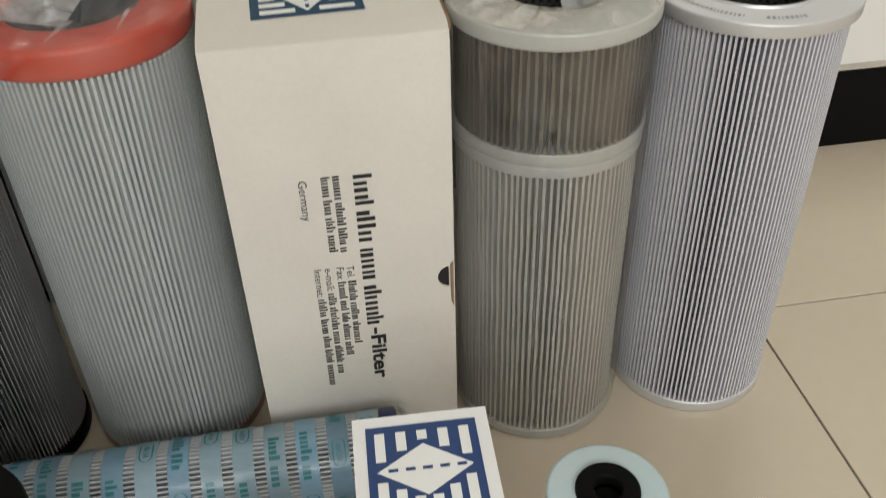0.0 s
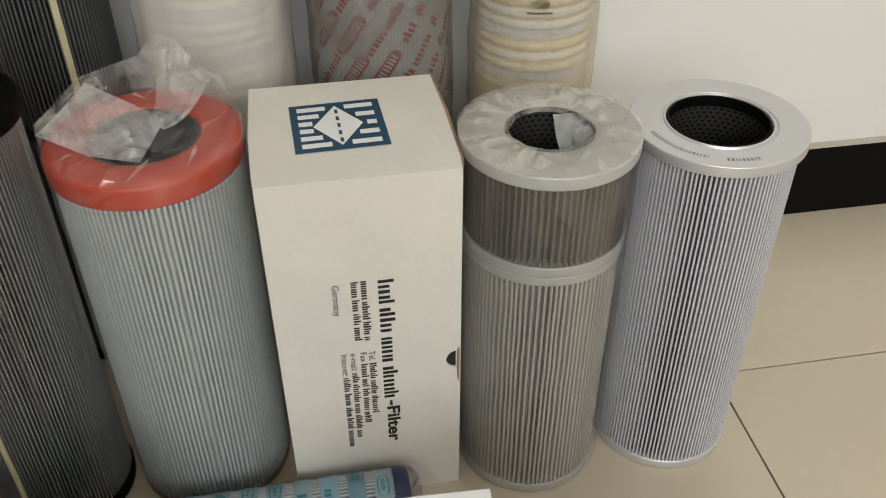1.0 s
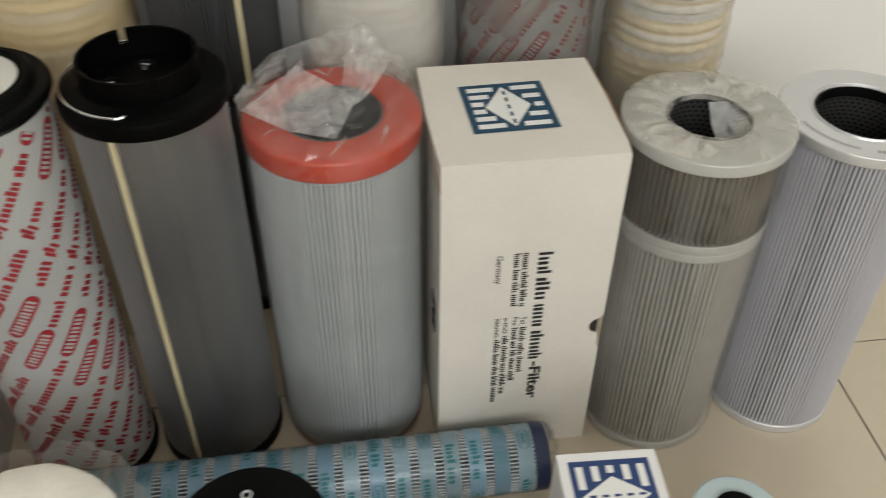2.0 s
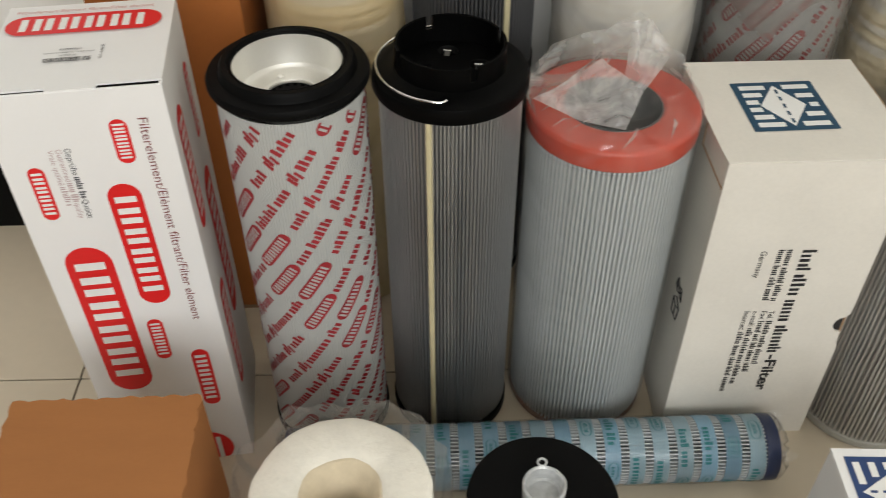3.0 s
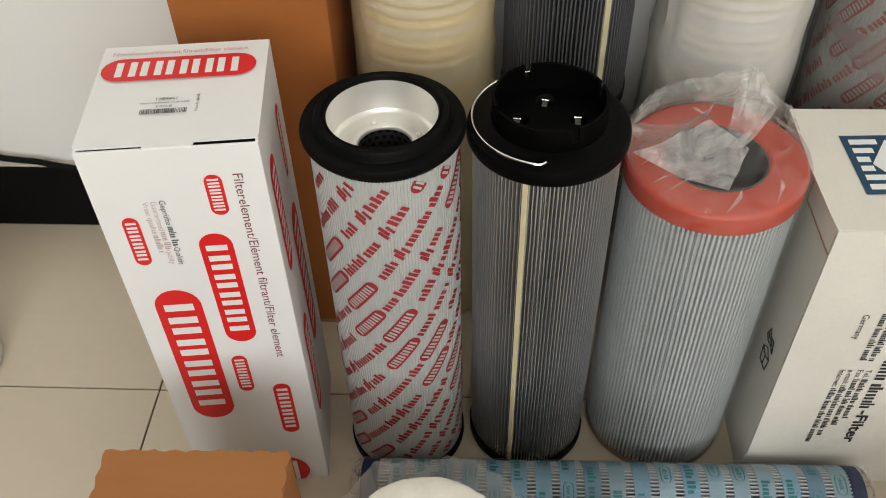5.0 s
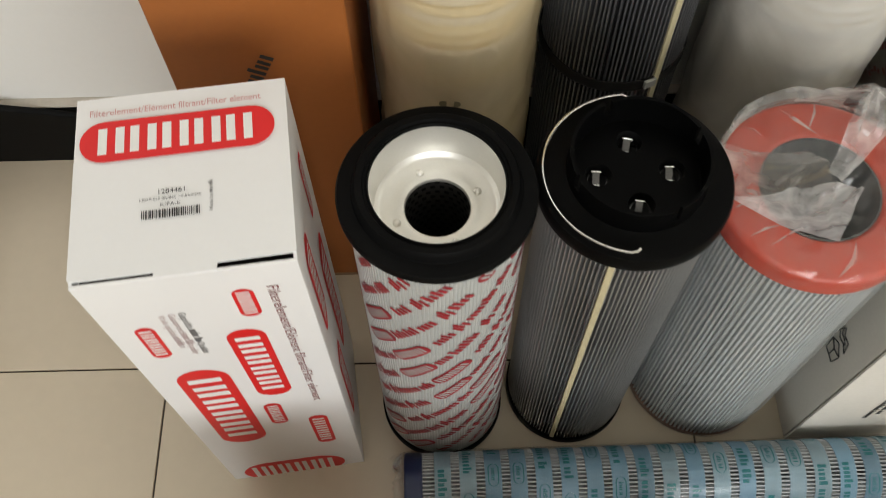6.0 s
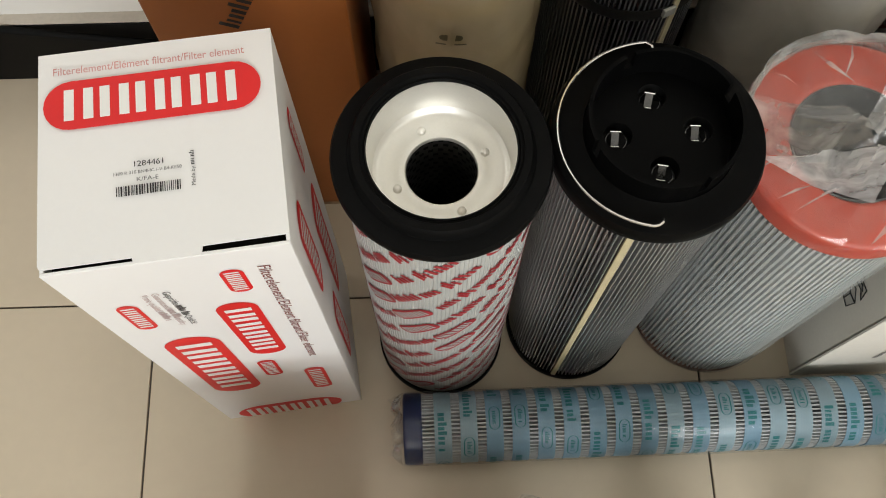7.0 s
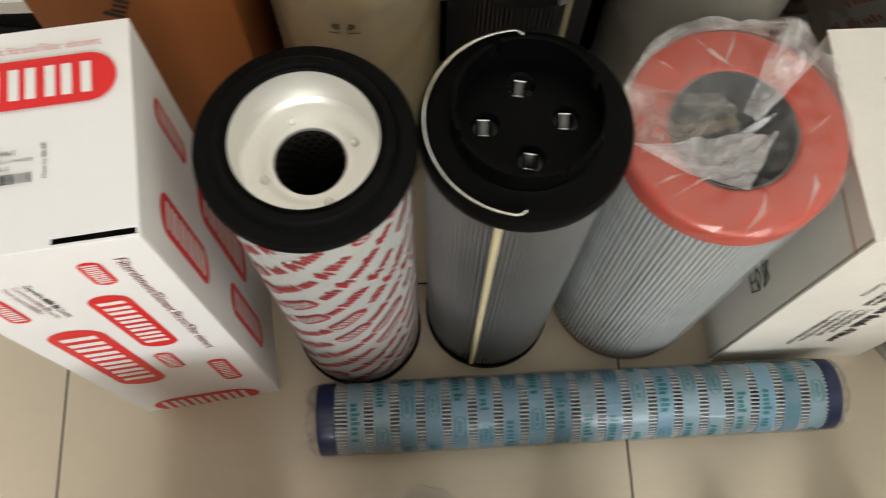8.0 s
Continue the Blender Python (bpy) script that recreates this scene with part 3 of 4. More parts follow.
def red_filter():
    t = thing("filter_element", "pale pleated filter element with orange-red end ring", "filter element", pose(0.3110, 0.0460, 0), ROW)
    part("bottom_cap", lathe(rounded(0.03, 0.0785, 0.0, 0.012, 0.003)), M_DULLRED, t, "dull brown-red bottom ring", True)
    part("pleats", pleats(108, 0.0690, 0.0782, 0.010, 0.3875, 0.235, 10, 0.12), M_MEDIA_C, t, "fine bluish grey mesh pleats")
    part("inner_core", lathe([(0.0686, 0.012), (0.0686, 0.3855)], 48, False), M_INSIDE, t)
    part("end_ring", lathe(rounded(0.0455, 0.0812, 0.3815, 0.4050, 0.005, 6)), M_REDCAP, t, "orange-red moulded end ring", True)
    part("core_tube", lathe([(0.0462, 0.03), (0.0462, 0.4035), (0.0448, 0.4035), (0.0448, 0.03)], 64), mat("dark_grey_core", (0.085, 0.09, 0.09), 0.5, vary=0.2), t, "dark grey core tube", True)
    # black disc in place of the shade deep in the core
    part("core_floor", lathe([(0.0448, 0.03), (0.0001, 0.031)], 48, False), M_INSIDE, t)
    b = thing("plastic_bag", "crumpled clear plastic bag pulled over a red-ended filter", "plastic bag", pose(0.3110, 0.0460, 0))
    rng = random.Random(5)
    part("bag_collar", bag_collar(0.0815, 0.4055, rng), M_BAG, b, "clear film over the red ring")
    for k in range(11):
        a, spread = rng.uniform(0, 6.28), rng.uniform(-0.5, 0.5)
        r0, r1, w = rng.uniform(0.074, 0.0815), rng.uniform(0.034, 0.060), rng.uniform(0.0018, 0.0046)
        p0, p1 = Vector((r0 * math.cos(a), r0 * math.sin(a), 0.4080)), Vector((r1 * math.cos(a + spread), r1 * math.sin(a + spread), 0.4125))
        side = (p1 - p0).cross(Vector((0, 0, 1))).normalized() * w
        mid = (p0 + p1) / 2 + Vector((0, 0, 0.004)) + side * rng.uniform(-1, 1)
        bm = bmesh.new()
        v = [bm.verts.new(p) for p in (p0, mid + side * 0.5, p1, mid - side * 0.5)]
        bm.faces.new(v)
        part("bag_crease", bm, M_STAND, b)
    z = 0.4065
    rim = lambda a0, a1: [(0.0795 * math.cos(radians(a0 + (a1 - a0) * k / 12)), 0.0795 * math.sin(radians(a0 + (a1 - a0) * k / 12)), z) for k in range(13)]
    tip, peak = (-0.079, -0.015, z + 0.014), (-0.026, -0.035, z + 0.066)
    crown, corner = (0.023, 0.046, z + 0.066), (-0.020, 0.074, z + 0.030)
    left, right = (-0.076, 0.036, z + 0.012), (0.074, 0.022, z + 0.010)
    part("bag_mouth", film_pane(rim(200, 66), [tip, (-0.086, 0.010, z + 0.010), left, (-0.055, 0.062, z + 0.024), corner, (-0.002, 0.062, z + 0.040), (0.010, 0.050, z + 0.058), crown], 4.0, 34, 12, 0.0036), M_STAND, b, "milky upright mouth of the bag", True)
    part("bag_mouth", film_pane(rim(66, 4), [crown, (0.034, 0.050, z + 0.056), (0.050, 0.042, z + 0.034), (0.066, 0.038, z + 0.026), right], 9.0, 20, 12, 0.0036), M_STAND, b, "", True)
    part("bag_fold", film_pane([tip, (-0.038, -0.036, z + 0.003), (0.002, -0.048, z)], [tip, (-0.052, -0.028, z + 0.040), peak, (-0.006, -0.026, z + 0.046), (0.022, -0.012, z + 0.017)], 2.0, 30, 14, 0.0042), M_FOLD, b, "milky folded part of the bag", True)
    part("bag_fold", film_pane([(0.006, 0.010, z + 0.002), (0.011, 0.006, z + 0.004), (0.016, 0.004, z - 0.001)], [(0.020, 0.047, z + 0.064), (0.034, 0.050, z + 0.055), (0.058, 0.042, z + 0.026)], 6.0, 12, 16, 0.0045, 0.010), M_STAND, b, "", True)
    part("bag_pane", film_pane([tip, (-0.080, 0.012, z + 0.006), left], [peak, (-0.022, -0.014, z + 0.060), (-0.022, 0.010, z + 0.034)], 12.0, 16, 12, 0.0036, 0.008), M_STAND, b, "clear slack pane of the bag", True)
    part("bag_side", loose_sleeve(0.0800, 0.004, 0.3810, 3.0, 0.0012), M_MILK, b, "", True)
    return t


def double_filter():
    t = thing("filter_element", "two-section pleated filter element with pale grey caps", "filter element", pose(0.6495, 0.0060, 0), ROW)
    part("bottom_cap", lathe(rounded(0.03, 0.0740, 0.0, 0.012, 0.003)), M_GREYCAP, t, "pale grey bottom cap", True)
    part("lower_pleats", pleats(92, 0.0600, 0.0722, 0.010, 0.2900, 0.22, 8, 0.14), M_MEDIA_G, t, "greyish pleats")
    part("middle_band", lathe(rounded(0.03, 0.0736, 0.2870, 0.3050, 0.001)), M_GREYCAP, t, "pale grey joining band", True)
    part("band_rib", lathe(rounded(0.0728, 0.0748, 0.2860, 0.2950, 0.0011)), M_GREYCAP, t, "", True)
    part("band_lip", lathe(rounded(0.0728, 0.0755, 0.2975, 0.3065, 0.0011)), M_GREYCAP, t, "", True)
    part("upper_pleats", pleats(80, 0.0600, 0.0726, 0.3030, 0.3880, 0.19, 4, 0.14), M_MEDIA_GD, t, "brownish grey pleats")
    part("inner_core", lathe([(0.0595, 0.01), (0.0595, 0.3795)], 48, False), M_INSIDE, t)
    part("end_cap", lathe(rounded(0.0384, 0.0785, 0.3870, 0.4000, 0.0020, 5)), M_GREYCAP, t, "pale grey metal end cap", True)
    part("core_tube", perforated(0.0379, 0.05, 0.3995, 76, 141), M_PERF, t, "black perforated core tube")
    # added black sleeve: shade behind the holes where the pale cap would show
    part("core_shade", lathe([(0.0382, 0.3635), (0.0382, 0.3990)], 64, False), M_INSIDE, t)
    part("core_back", lathe([(0.048, 0.02), (0.048, 0.3785)], 48, False), M_INSIDE, t)
    w = thing("plastic_wrap", "tight wrinkled clear film round a two-section filter", "plastic film", pose(0.6495, 0.0060, 0))
    part("side_film", loose_sleeve(0.0758, 0.003, 0.3875, 8.0, 0.0022), M_CRINKLE, w, "", True)
    bm = bmesh.new()
    rows = []
    for k in range(13):
        f = k / 12
        row = []
        for i in range(72):
            a = 2 * math.pi * i / 72
            rr = 0.0792 - (0.0425 + 0.004 * noise.noise((math.cos(a) * 3, math.sin(a) * 3, 6.0))) * min(f * 1.25, 1) - 0.001 * max(0, f - 0.8) * 5
            rad = 1 - abs(noise.noise((math.cos(a) * 7, math.sin(a) * 7, 2.0 + f))) * 2
            zz = 0.4017 + 0.0058 * rad * math.sin(math.pi * min(f * 1.25, 1)) - 0.006 * max(0, f - 0.8) * 5
            row.append(bm.verts.new((rr * math.cos(a), rr * math.sin(a), max(zz, 0.4005) if f < 0.8 else zz)))
        rows.append(row)
    for a, b in zip(rows, rows[1:]):
        for i in range(72):
            bm.faces.new((a[i], a[(i + 1) % 72], b[(i + 1) % 72], b[i]))
    part("top_film", bm, M_PUCKER, w, "puckered film over the end", True)
    bm = bmesh.new()
    bm2 = [bm.verts.new((0.010 + 0.030 * f + 0.003 * math.sin(9 * f), -0.034 + 0.060 * g, 0.3975 - 0.020 * (1 - f) * (1 - (2 * g - 1) ** 2))) for f in (0, 0.25, 0.5, 0.75, 1) for g in (0, 0.25, 0.5, 0.75, 1)]
    for i in range(4):
        for j in range(4):
            k = i * 5 + j
            bm.faces.new((bm2[k], bm2[k + 1], bm2[k + 6], bm2[k + 5]))
    part("film_fold", bm, M_CLEARCAP, w, "milky fold of film across the opening", True)
    return t


def metal_capped_filter():
    t = thing("filter_element", "white pleated filter element with flat aluminium end cap", "filter element", pose(0.8060, 0.0105, 0), ROW)
    part("bottom_cap", lathe(rounded(0.03, 0.0742, 0.0, 0.012, 0.002)), M_ALU, t, "thin metal bottom cap", True)
    part("pleats", pleats(112, 0.0560, 0.0727, 0.010, 0.3815, 0.21, 10, 0.10), M_MEDIA_M, t, "white wire mesh pleats")
    part("inner_core", lathe([(0.0555, 0.01), (0.0555, 0.3695)], 48, False), M_INSIDE, t)
    cap = [(0.0462, 0.3793), (0.0779, 0.3793), (0.0783, 0.3795), (0.0785, 0.3800), (0.0785, 0.3883), (0.0784, 0.3889), (0.0781, 0.3895), (0.0776, 0.3898), (0.0768, 0.3899), (0.0530, 0.3899), (0.0515, 0.3900), (0.0505, 0.3887), (0.0490, 0.3887), (0.0480, 0.3905), (0.0468, 0.3905), (0.0462, 0.3890)]
    c = part("end_cap", lathe(cap, 128), M_ALU, t, "flat aluminium end cap with stamped lines", True)
    part("stamped_mark", ring_writing(random.Random(2), 0.0640, radians(252), radians(276), 0.3901, 0.0044), M_STAMPGREY, c, "row of faint stamped bars")
    part("stamped_mark", ring_writing(random.Random(7), 0.0640, radians(188), radians(240), 0.3901, 0.0040), M_STAMPGREY, c)
    part("core_tube", perforated(0.0450, 0.05, 0.3890, 92, 151), M_PERF, t, "black perforated core tube")
    # added black sleeve that darkens the holes next to the metal cap
    part("core_shade", lathe([(0.0458, 0.340), (0.0458, 0.3885)], 64, False), M_INSIDE, t)
    part("core_lip", lathe(rounded(0.0435, 0.0454, 0.3795, 0.3900, 0.0006)), M_RUBBER, t, "black inner lip", True)
    part("core_back", lathe([(0.050, 0.02), (0.050, 0.3655)], 48, False), M_INSIDE, t)
    return t


printed_filter()
capped_filter()
red_filter()
double_filter()
metal_capped_filter()


# ---- cartons in the front row ----
def emblem(parent, m, length, height, foot=-1.0):
    """A red rounded field with white bars; what lies below foot runs over the carton's edge."""
    cut = lambda ps: [[(u, max(v, foot)) for u, v in q] for q in ps if max(v for _, v in q) > foot]
    e = part("emblem", flat_print(cut(stadium(0, 0, length, height)), 0.0), M_RED, parent, "red rounded emblem field", False, m)
    for q in cut(emblem_bars(0, 0, length, height)):
        part("bar", flat_print([q], 0.0003), M_WHITEINK, e)
    return e


def white_carton():
    W, D, HH = 0.1415, 0.1440, 0.4935
    t = thing("carton", "tall white carton printed with red rounded emblems", "carton", pose(-0.2105, -0.0680, 0, 0, 0, 6.6))
    th = 0.0025
    part("front_panel", block(0, 0, 0, W, th, HH - 0.0005, 0.0006), M_WHITEBOX, t)
    part("back_panel", block(0, D - th, 0, W, D, HH - 0.0005, 0.0006), M_WHITEBOX, t)
    part("side_panel", block(0, th, 0, th, D - th, HH - 0.0005, 0.0006), M_WHITEBOX, t)
    part("side_panel", block(W - th, th, 0, W, D - th, HH - 0.0005, 0.0006), M_WHITEBOX, t)
    part("bottom_panel", block(th, th, 0.0, W - th, D - th, th, 0), M_WHITEBOX, t)
    # dark sheet under the lid: shade of the front gaps as colour
    part("gap_shade_sheet", block(th, th, HH - 0.014, W - th, D - th, HH - 0.012, 0), M_DARKGAP, t)
    lid = [(-0.0006, 0.0060), (0.0004, 0.0040), (0.0520, 0.0042), (0.0530, 0.0004), (0.0910, 0.0004), (0.0920, 0.0058), (W - 0.0010, 0.0062), (W, 0.0080), (W, D), (-0.0006, D)]
    top = part("top_flap", slab(lid, 0.0016), M_WHITEBOX, t, "tucked top flap with a tab", False, pose(0, 0, HH - 0.0008, -0.25, 0, 0))
    z = HH + 0.0018
    face = lambda u, v: pose(u, v, z, -0.25, 0, 0)
    emblem(t, face(0.0680, 0.1060), 0.130, 0.0330)
    lettering("wording", "Filterelement/Elément filtrant/Filter element", 0.0075, M_REDTEXT, t, face(0.0085, 0.1275), 0.116)
    lettering("number", "1284461", 0.0052, M_BLACKINK, t, face(0.0545, 0.0600), 0.018)
    lettering("type_line", "1300 R 010 BN4HC /-V-B4-KE50", 0.0030, M_BLACKINK, t, face(0.0430, 0.0555), 0.040)
    lettering("code_line", "K/FA-E", 0.0038, M_GREYINK, t, face(0.0565, 0.0505), 0.0130)
    rng, u, bars = random.Random(11), 0.0448, []
    while u < 0.0828:
        w = rng.choice((0.0004, 0.0006, 0.0010))
        bars.append(rect(u, 0.0418, u + w, 0.0482))
        u += w + rng.choice((0.0004, 0.0006, 0.0008))
    tagged(part("barcode", flat_print(bars, 0.0004), M_BLACKINK, t, "black barcode stripes", False, face(0, 0)), kind="stuff")
    lettering("wording", "Made by", 0.0034, M_GREYINK, t, basis((0.0905, 0.0430, z), (0, 1, 0), (-1, 0, 0)), 0.0125)
    part("text_line", flat_print(line_bars(0, 0, 0.0095, 0.0028, rng)), M_GREYINK, t, "", False, basis((0.0905, 0.0567, z), (0, 1, 0), (-1, 0, 0)))
    # front: everything runs downwards
    for u, v, ln, hh in ((0.0400, -0.2590, 0.1990, 0.0415), (0.0885, -0.1650, 0.1440, 0.0285), (0.1000, -0.0507, 0.0435, 0.0145), (0.0246, -0.0975, 0.0560, 0.0138), (0.0792, -0.2874, 0.0575, 0.0150), (0.1130, -0.3520, 0.0880, 0.0175)):
        emblem(t, on_front(u, HH + v), ln, hh)
    emblem(t, basis((0.0680, -0.0004, 0.0200), (1, 0, 0), (0, 0, 1)), 0.1080, 0.0600, -0.0190)
    lettering("wording", "Filterelement/Elément filtrant/Filter element", 0.0115, M_DARKRED, t, on_front(0.1165, HH - 0.0285), 0.236)
    lettering("wording", "Geprüfte", 0.0072, M_GREYINK, t, on_front(0.0530, HH - 0.0525), 0.0275)
    part("text_line", flat_print(line_bars(0, 0, 0.0220, 0.0060, rng)), M_GREYINK, t, "", False, on_front(0.0530, HH - 0.0820))
    lettering("wording", "-Qualität", 0.0072, M_GREYINK, t, on_front(0.0530, HH - 0.1040), 0.0230)
    lettering("wording", "Guaranteed", 0.0070, M_PALEINK, t, on_front(0.0460, HH - 0.0530), 0.0330)
    part("text_line", flat_print(line_bars(0, 0, 0.0200, 0.0056, rng)), M_PALEINK, t, "", False, on_front(0.0460, HH - 0.0875))
    lettering("wording", "quality", 0.0070, M_PALEINK, t, on_front(0.0460, HH - 0.1090), 0.0170)
    lettering("wording", "Vraie qualité", 0.0068, M_PALEINK, t, on_front(0.0395, HH - 0.0535), 0.0360)
    part("text_line", flat_print(line_bars(0, 0, 0.0200, 0.0054, rng)), M_PALEINK, t, "", False, on_front(0.0395, HH - 0.0910))
    # the side towards the filters
    side = lambda y, v: basis((W + 0.0004, y, HH + v), (0, 0, -1), (0, 1, 0))
    for y, v, ln, hh in ((0.036, -0.110, 0.130, 0.030), (0.094, -0.250, 0.190, 0.042), (0.040, -0.330, 0.150, 0.030), (0.108, -0.085, 0.080, 0.018)):
        emblem(t, side(y, v), ln, hh)
    return t


def cream_carton():
    W, D, HH = 0.1670, 0.1680, 0.3960
    t = thing("carton", "off-white carton with a dark blue square emblem on top", "carton", pose(0.3990, -0.0390, 0, 0, 0, 0.4))
    out = [(0, 0), (W, 0), (W, HH - 0.2470)]
    out += [(W - 0.0025, HH - 0.2410), (W - 0.0025, HH - 0.2240)]
    out += [(W - 0.0035 - 0.0100 * math.sin(math.pi * k / 10), HH - 0.2130 - 0.0110 * math.cos(math.pi * k / 10)) for k in range(11)]
    out += [(W - 0.0025, HH - 0.1990), (W, HH - 0.1970), (W, HH - 0.001), (0, HH - 0.001)]
    # remove the crossing order of the half-moon: it runs upwards
    lower, moon, upper = out[:4], sorted(out[5:16], key=lambda p: p[1]), out[16:]
    part("front_panel", slab(lower + moon + upper, 0.0022), M_CREAMBOX, t, "front panel with a thumb notch", False, basis((0, 0.0022, 0), (1, 0, 0), (0, 0, 1)))
    part("body", block(0.0004, 0.0042, 0, W - 0.0022, D, HH - 0.0030, 0.001), M_CREAMBOX, t)
    # dark board painting the shade behind the thumb notch
    part("notch_shadow_board", block(0.12, 0.0024, 0.08, W - 0.004, 0.0040, 0.24, 0), M_DARKGAP, t, "dark board for the shade inside the notch")
    part("side_flap", block(W - 0.0021, 0.0045, 0, W + 0.0002, D, HH - 0.004, 0.0004), M_RAWCARD, t, "raw brown inner edge")
    part("side_panel", block(W + 0.0003, 0.006, 0, W + 0.0016, D - 0.002, HH - 0.010, 0.0005), M_CREAMBOX, t)
    lid = [(0.0, 0.0012), (W, 0.0012), (W + 0.0018, 0.02), (W + 0.0026, D * 0.6), (W + 0.001, D), (-0.0015, D), (-0.003, D * 0.5), (-0.0012, 0.02)]
    part("top_flap", slab(lid, 0.0022), M_CREAMBOX, t, "top flap with slightly bowed edges", False, pose(0, 0, HH - 0.0026))
    part("flap_edge", slab([(W + 0.0010, 0.003), (W + 0.0046, 0.02), (W + 0.0064, D * 0.6), (W + 0.0036, D), (W - 0.001, D), (W - 0.001, 0.004)], 0.0018), M_RAWCARD, t, "raw brown card edge", False, pose(0, 0, HH - 0.0046))
    # flap lines on the hidden side
    part("tuck_line", block(-0.0006, 0.002, HH - 0.0315, 0.0006, D * 0.42, HH - 0.0303, 0), M_RAWCARD, t)
    part("tuck_line", block(-0.0006, D * 0.42, HH - 0.0315, 0.0006, D * 0.425, HH - 0.004, 0), M_RAWCARD, t)
    mark = lambda pts: [(-0.0006, 0.040 + y * 0.65, 0.184 + z * 0.65) for y, z in pts]
    for outline in ([(-0.017, 0.012), (-0.010, 0.034), (0.004, 0.030), (0.012, 0.040), (0.019, 0.022), (0.008, 0.014), (-0.004, 0.019), (-0.017, 0.012)],
                    [(-0.012, -0.034), (-0.016, -0.006), (0.002, 0.006), (0.017, -0.006), (0.014, -0.036), (-0.012, -0.034)],
                    [(-0.016, -0.006), (0.001, -0.013), (0.017, -0.006)], [(0.001, -0.013), (0.001, -0.035)],
                    [(-0.008, 0.022), (0.000, 0.026), (0.009, 0.024), (0.014, 0.030)]):
        part("printed_mark", tube(mark(outline), 0.0006, 6), M_BLACKINK, t, "black outlined printed mark")
    square_emblem(t, pose(0.0745, 0.0870, HH, 0, 0, 1.8), 0.0800, 0.0810, M_NAVY, M_WHITEINK)
    rng = random.Random(21)
    f = lambda u, v: on_front(u, HH + v, 0.0006)
    tagged(part("name_line", flat_print(line_bars(0, 0, 0.152, 0.0140, rng, 1.2)), M_BLACKINK, t, "bold black printed bars", False, f(0.0930, -0.1055)), kind="stuff")
    lettering("wording", "-Filter", 0.0170, M_BLACKINK, t, f(0.0955, -0.2570), 0.0600, 0.0005)
    for u, v, ln in ((0.0780, -0.1045, 0.072), (0.0695, -0.1045, 0.070)):
        tagged(part("address_line", flat_print(line_bars(0, 0, ln, 0.0068, rng)), M_BLACKINK, t, "", False, f(u, v)), kind="stuff")
    lettering("wording", "Germany", 0.0090, M_BLACKINK, t, f(0.0530, -0.1055), 0.0360)
    for word, wl, u, ln in (("Tel.", 0.0125, 0.0810, 0.086), ("Fax", 0.0125, 0.0730, 0.097), ("e-mail:", 0.0230, 0.0640, 0.117), ("Internet:", 0.0280, 0.0555, 0.130)):
        lettering("wording", word, 0.0085, M_BLACKINK, t, f(u, -0.1885), wl)
        tagged(part("contact_line", flat_print(line_bars(0, 0, ln - wl - 0.004, 0.0066, rng)), M_BLACKINK, t, "", False, f(u, -0.1885 - wl - 0.003)), kind="stuff")
    return t


def square_emblem(parent, m, w, h, ink, paper):
    e = part("emblem", flat_print([rect(-w / 2, -h / 2, w / 2, h / 2)], 0.0002), ink, parent, "dark blue square emblem field", False, m)
    d = [[(-w * 0.27, 0), (0, -h * 0.42), (w * 0.27, 0), (0, h * 0.42)]]
    part("diamond", flat_print(d, 0.0005), paper, e, "white diamond")
    part("dashes", flat_print([rect(-w * 0.012, -h * 0.36 + h * 0.15 * k, w * 0.022, -h * 0.36 + h * 0.15 * k + h * 0.085) for k in range(5)], 0.0008), ink, e, "dashed line")
    bars = []
    for side in (-1, 1):
        for k in range(5 + (side < 0)):
            n = 5 + (side < 0)
            v = h * (0.38 - 0.76 * k / (n - 1))
            inner = w * 0.30 - (w * 0.22) * abs(v) / (h * 0.42)
            a, b = sorted((side * w * 0.42, side * inner * 1.05))
            bars.append(rect(a, v - h * 0.045, b, v + h * 0.045))
    part("bar_pattern", flat_print(bars, 0.0005), paper, e, "white bars")
    return e


white_carton()
cream_carton()


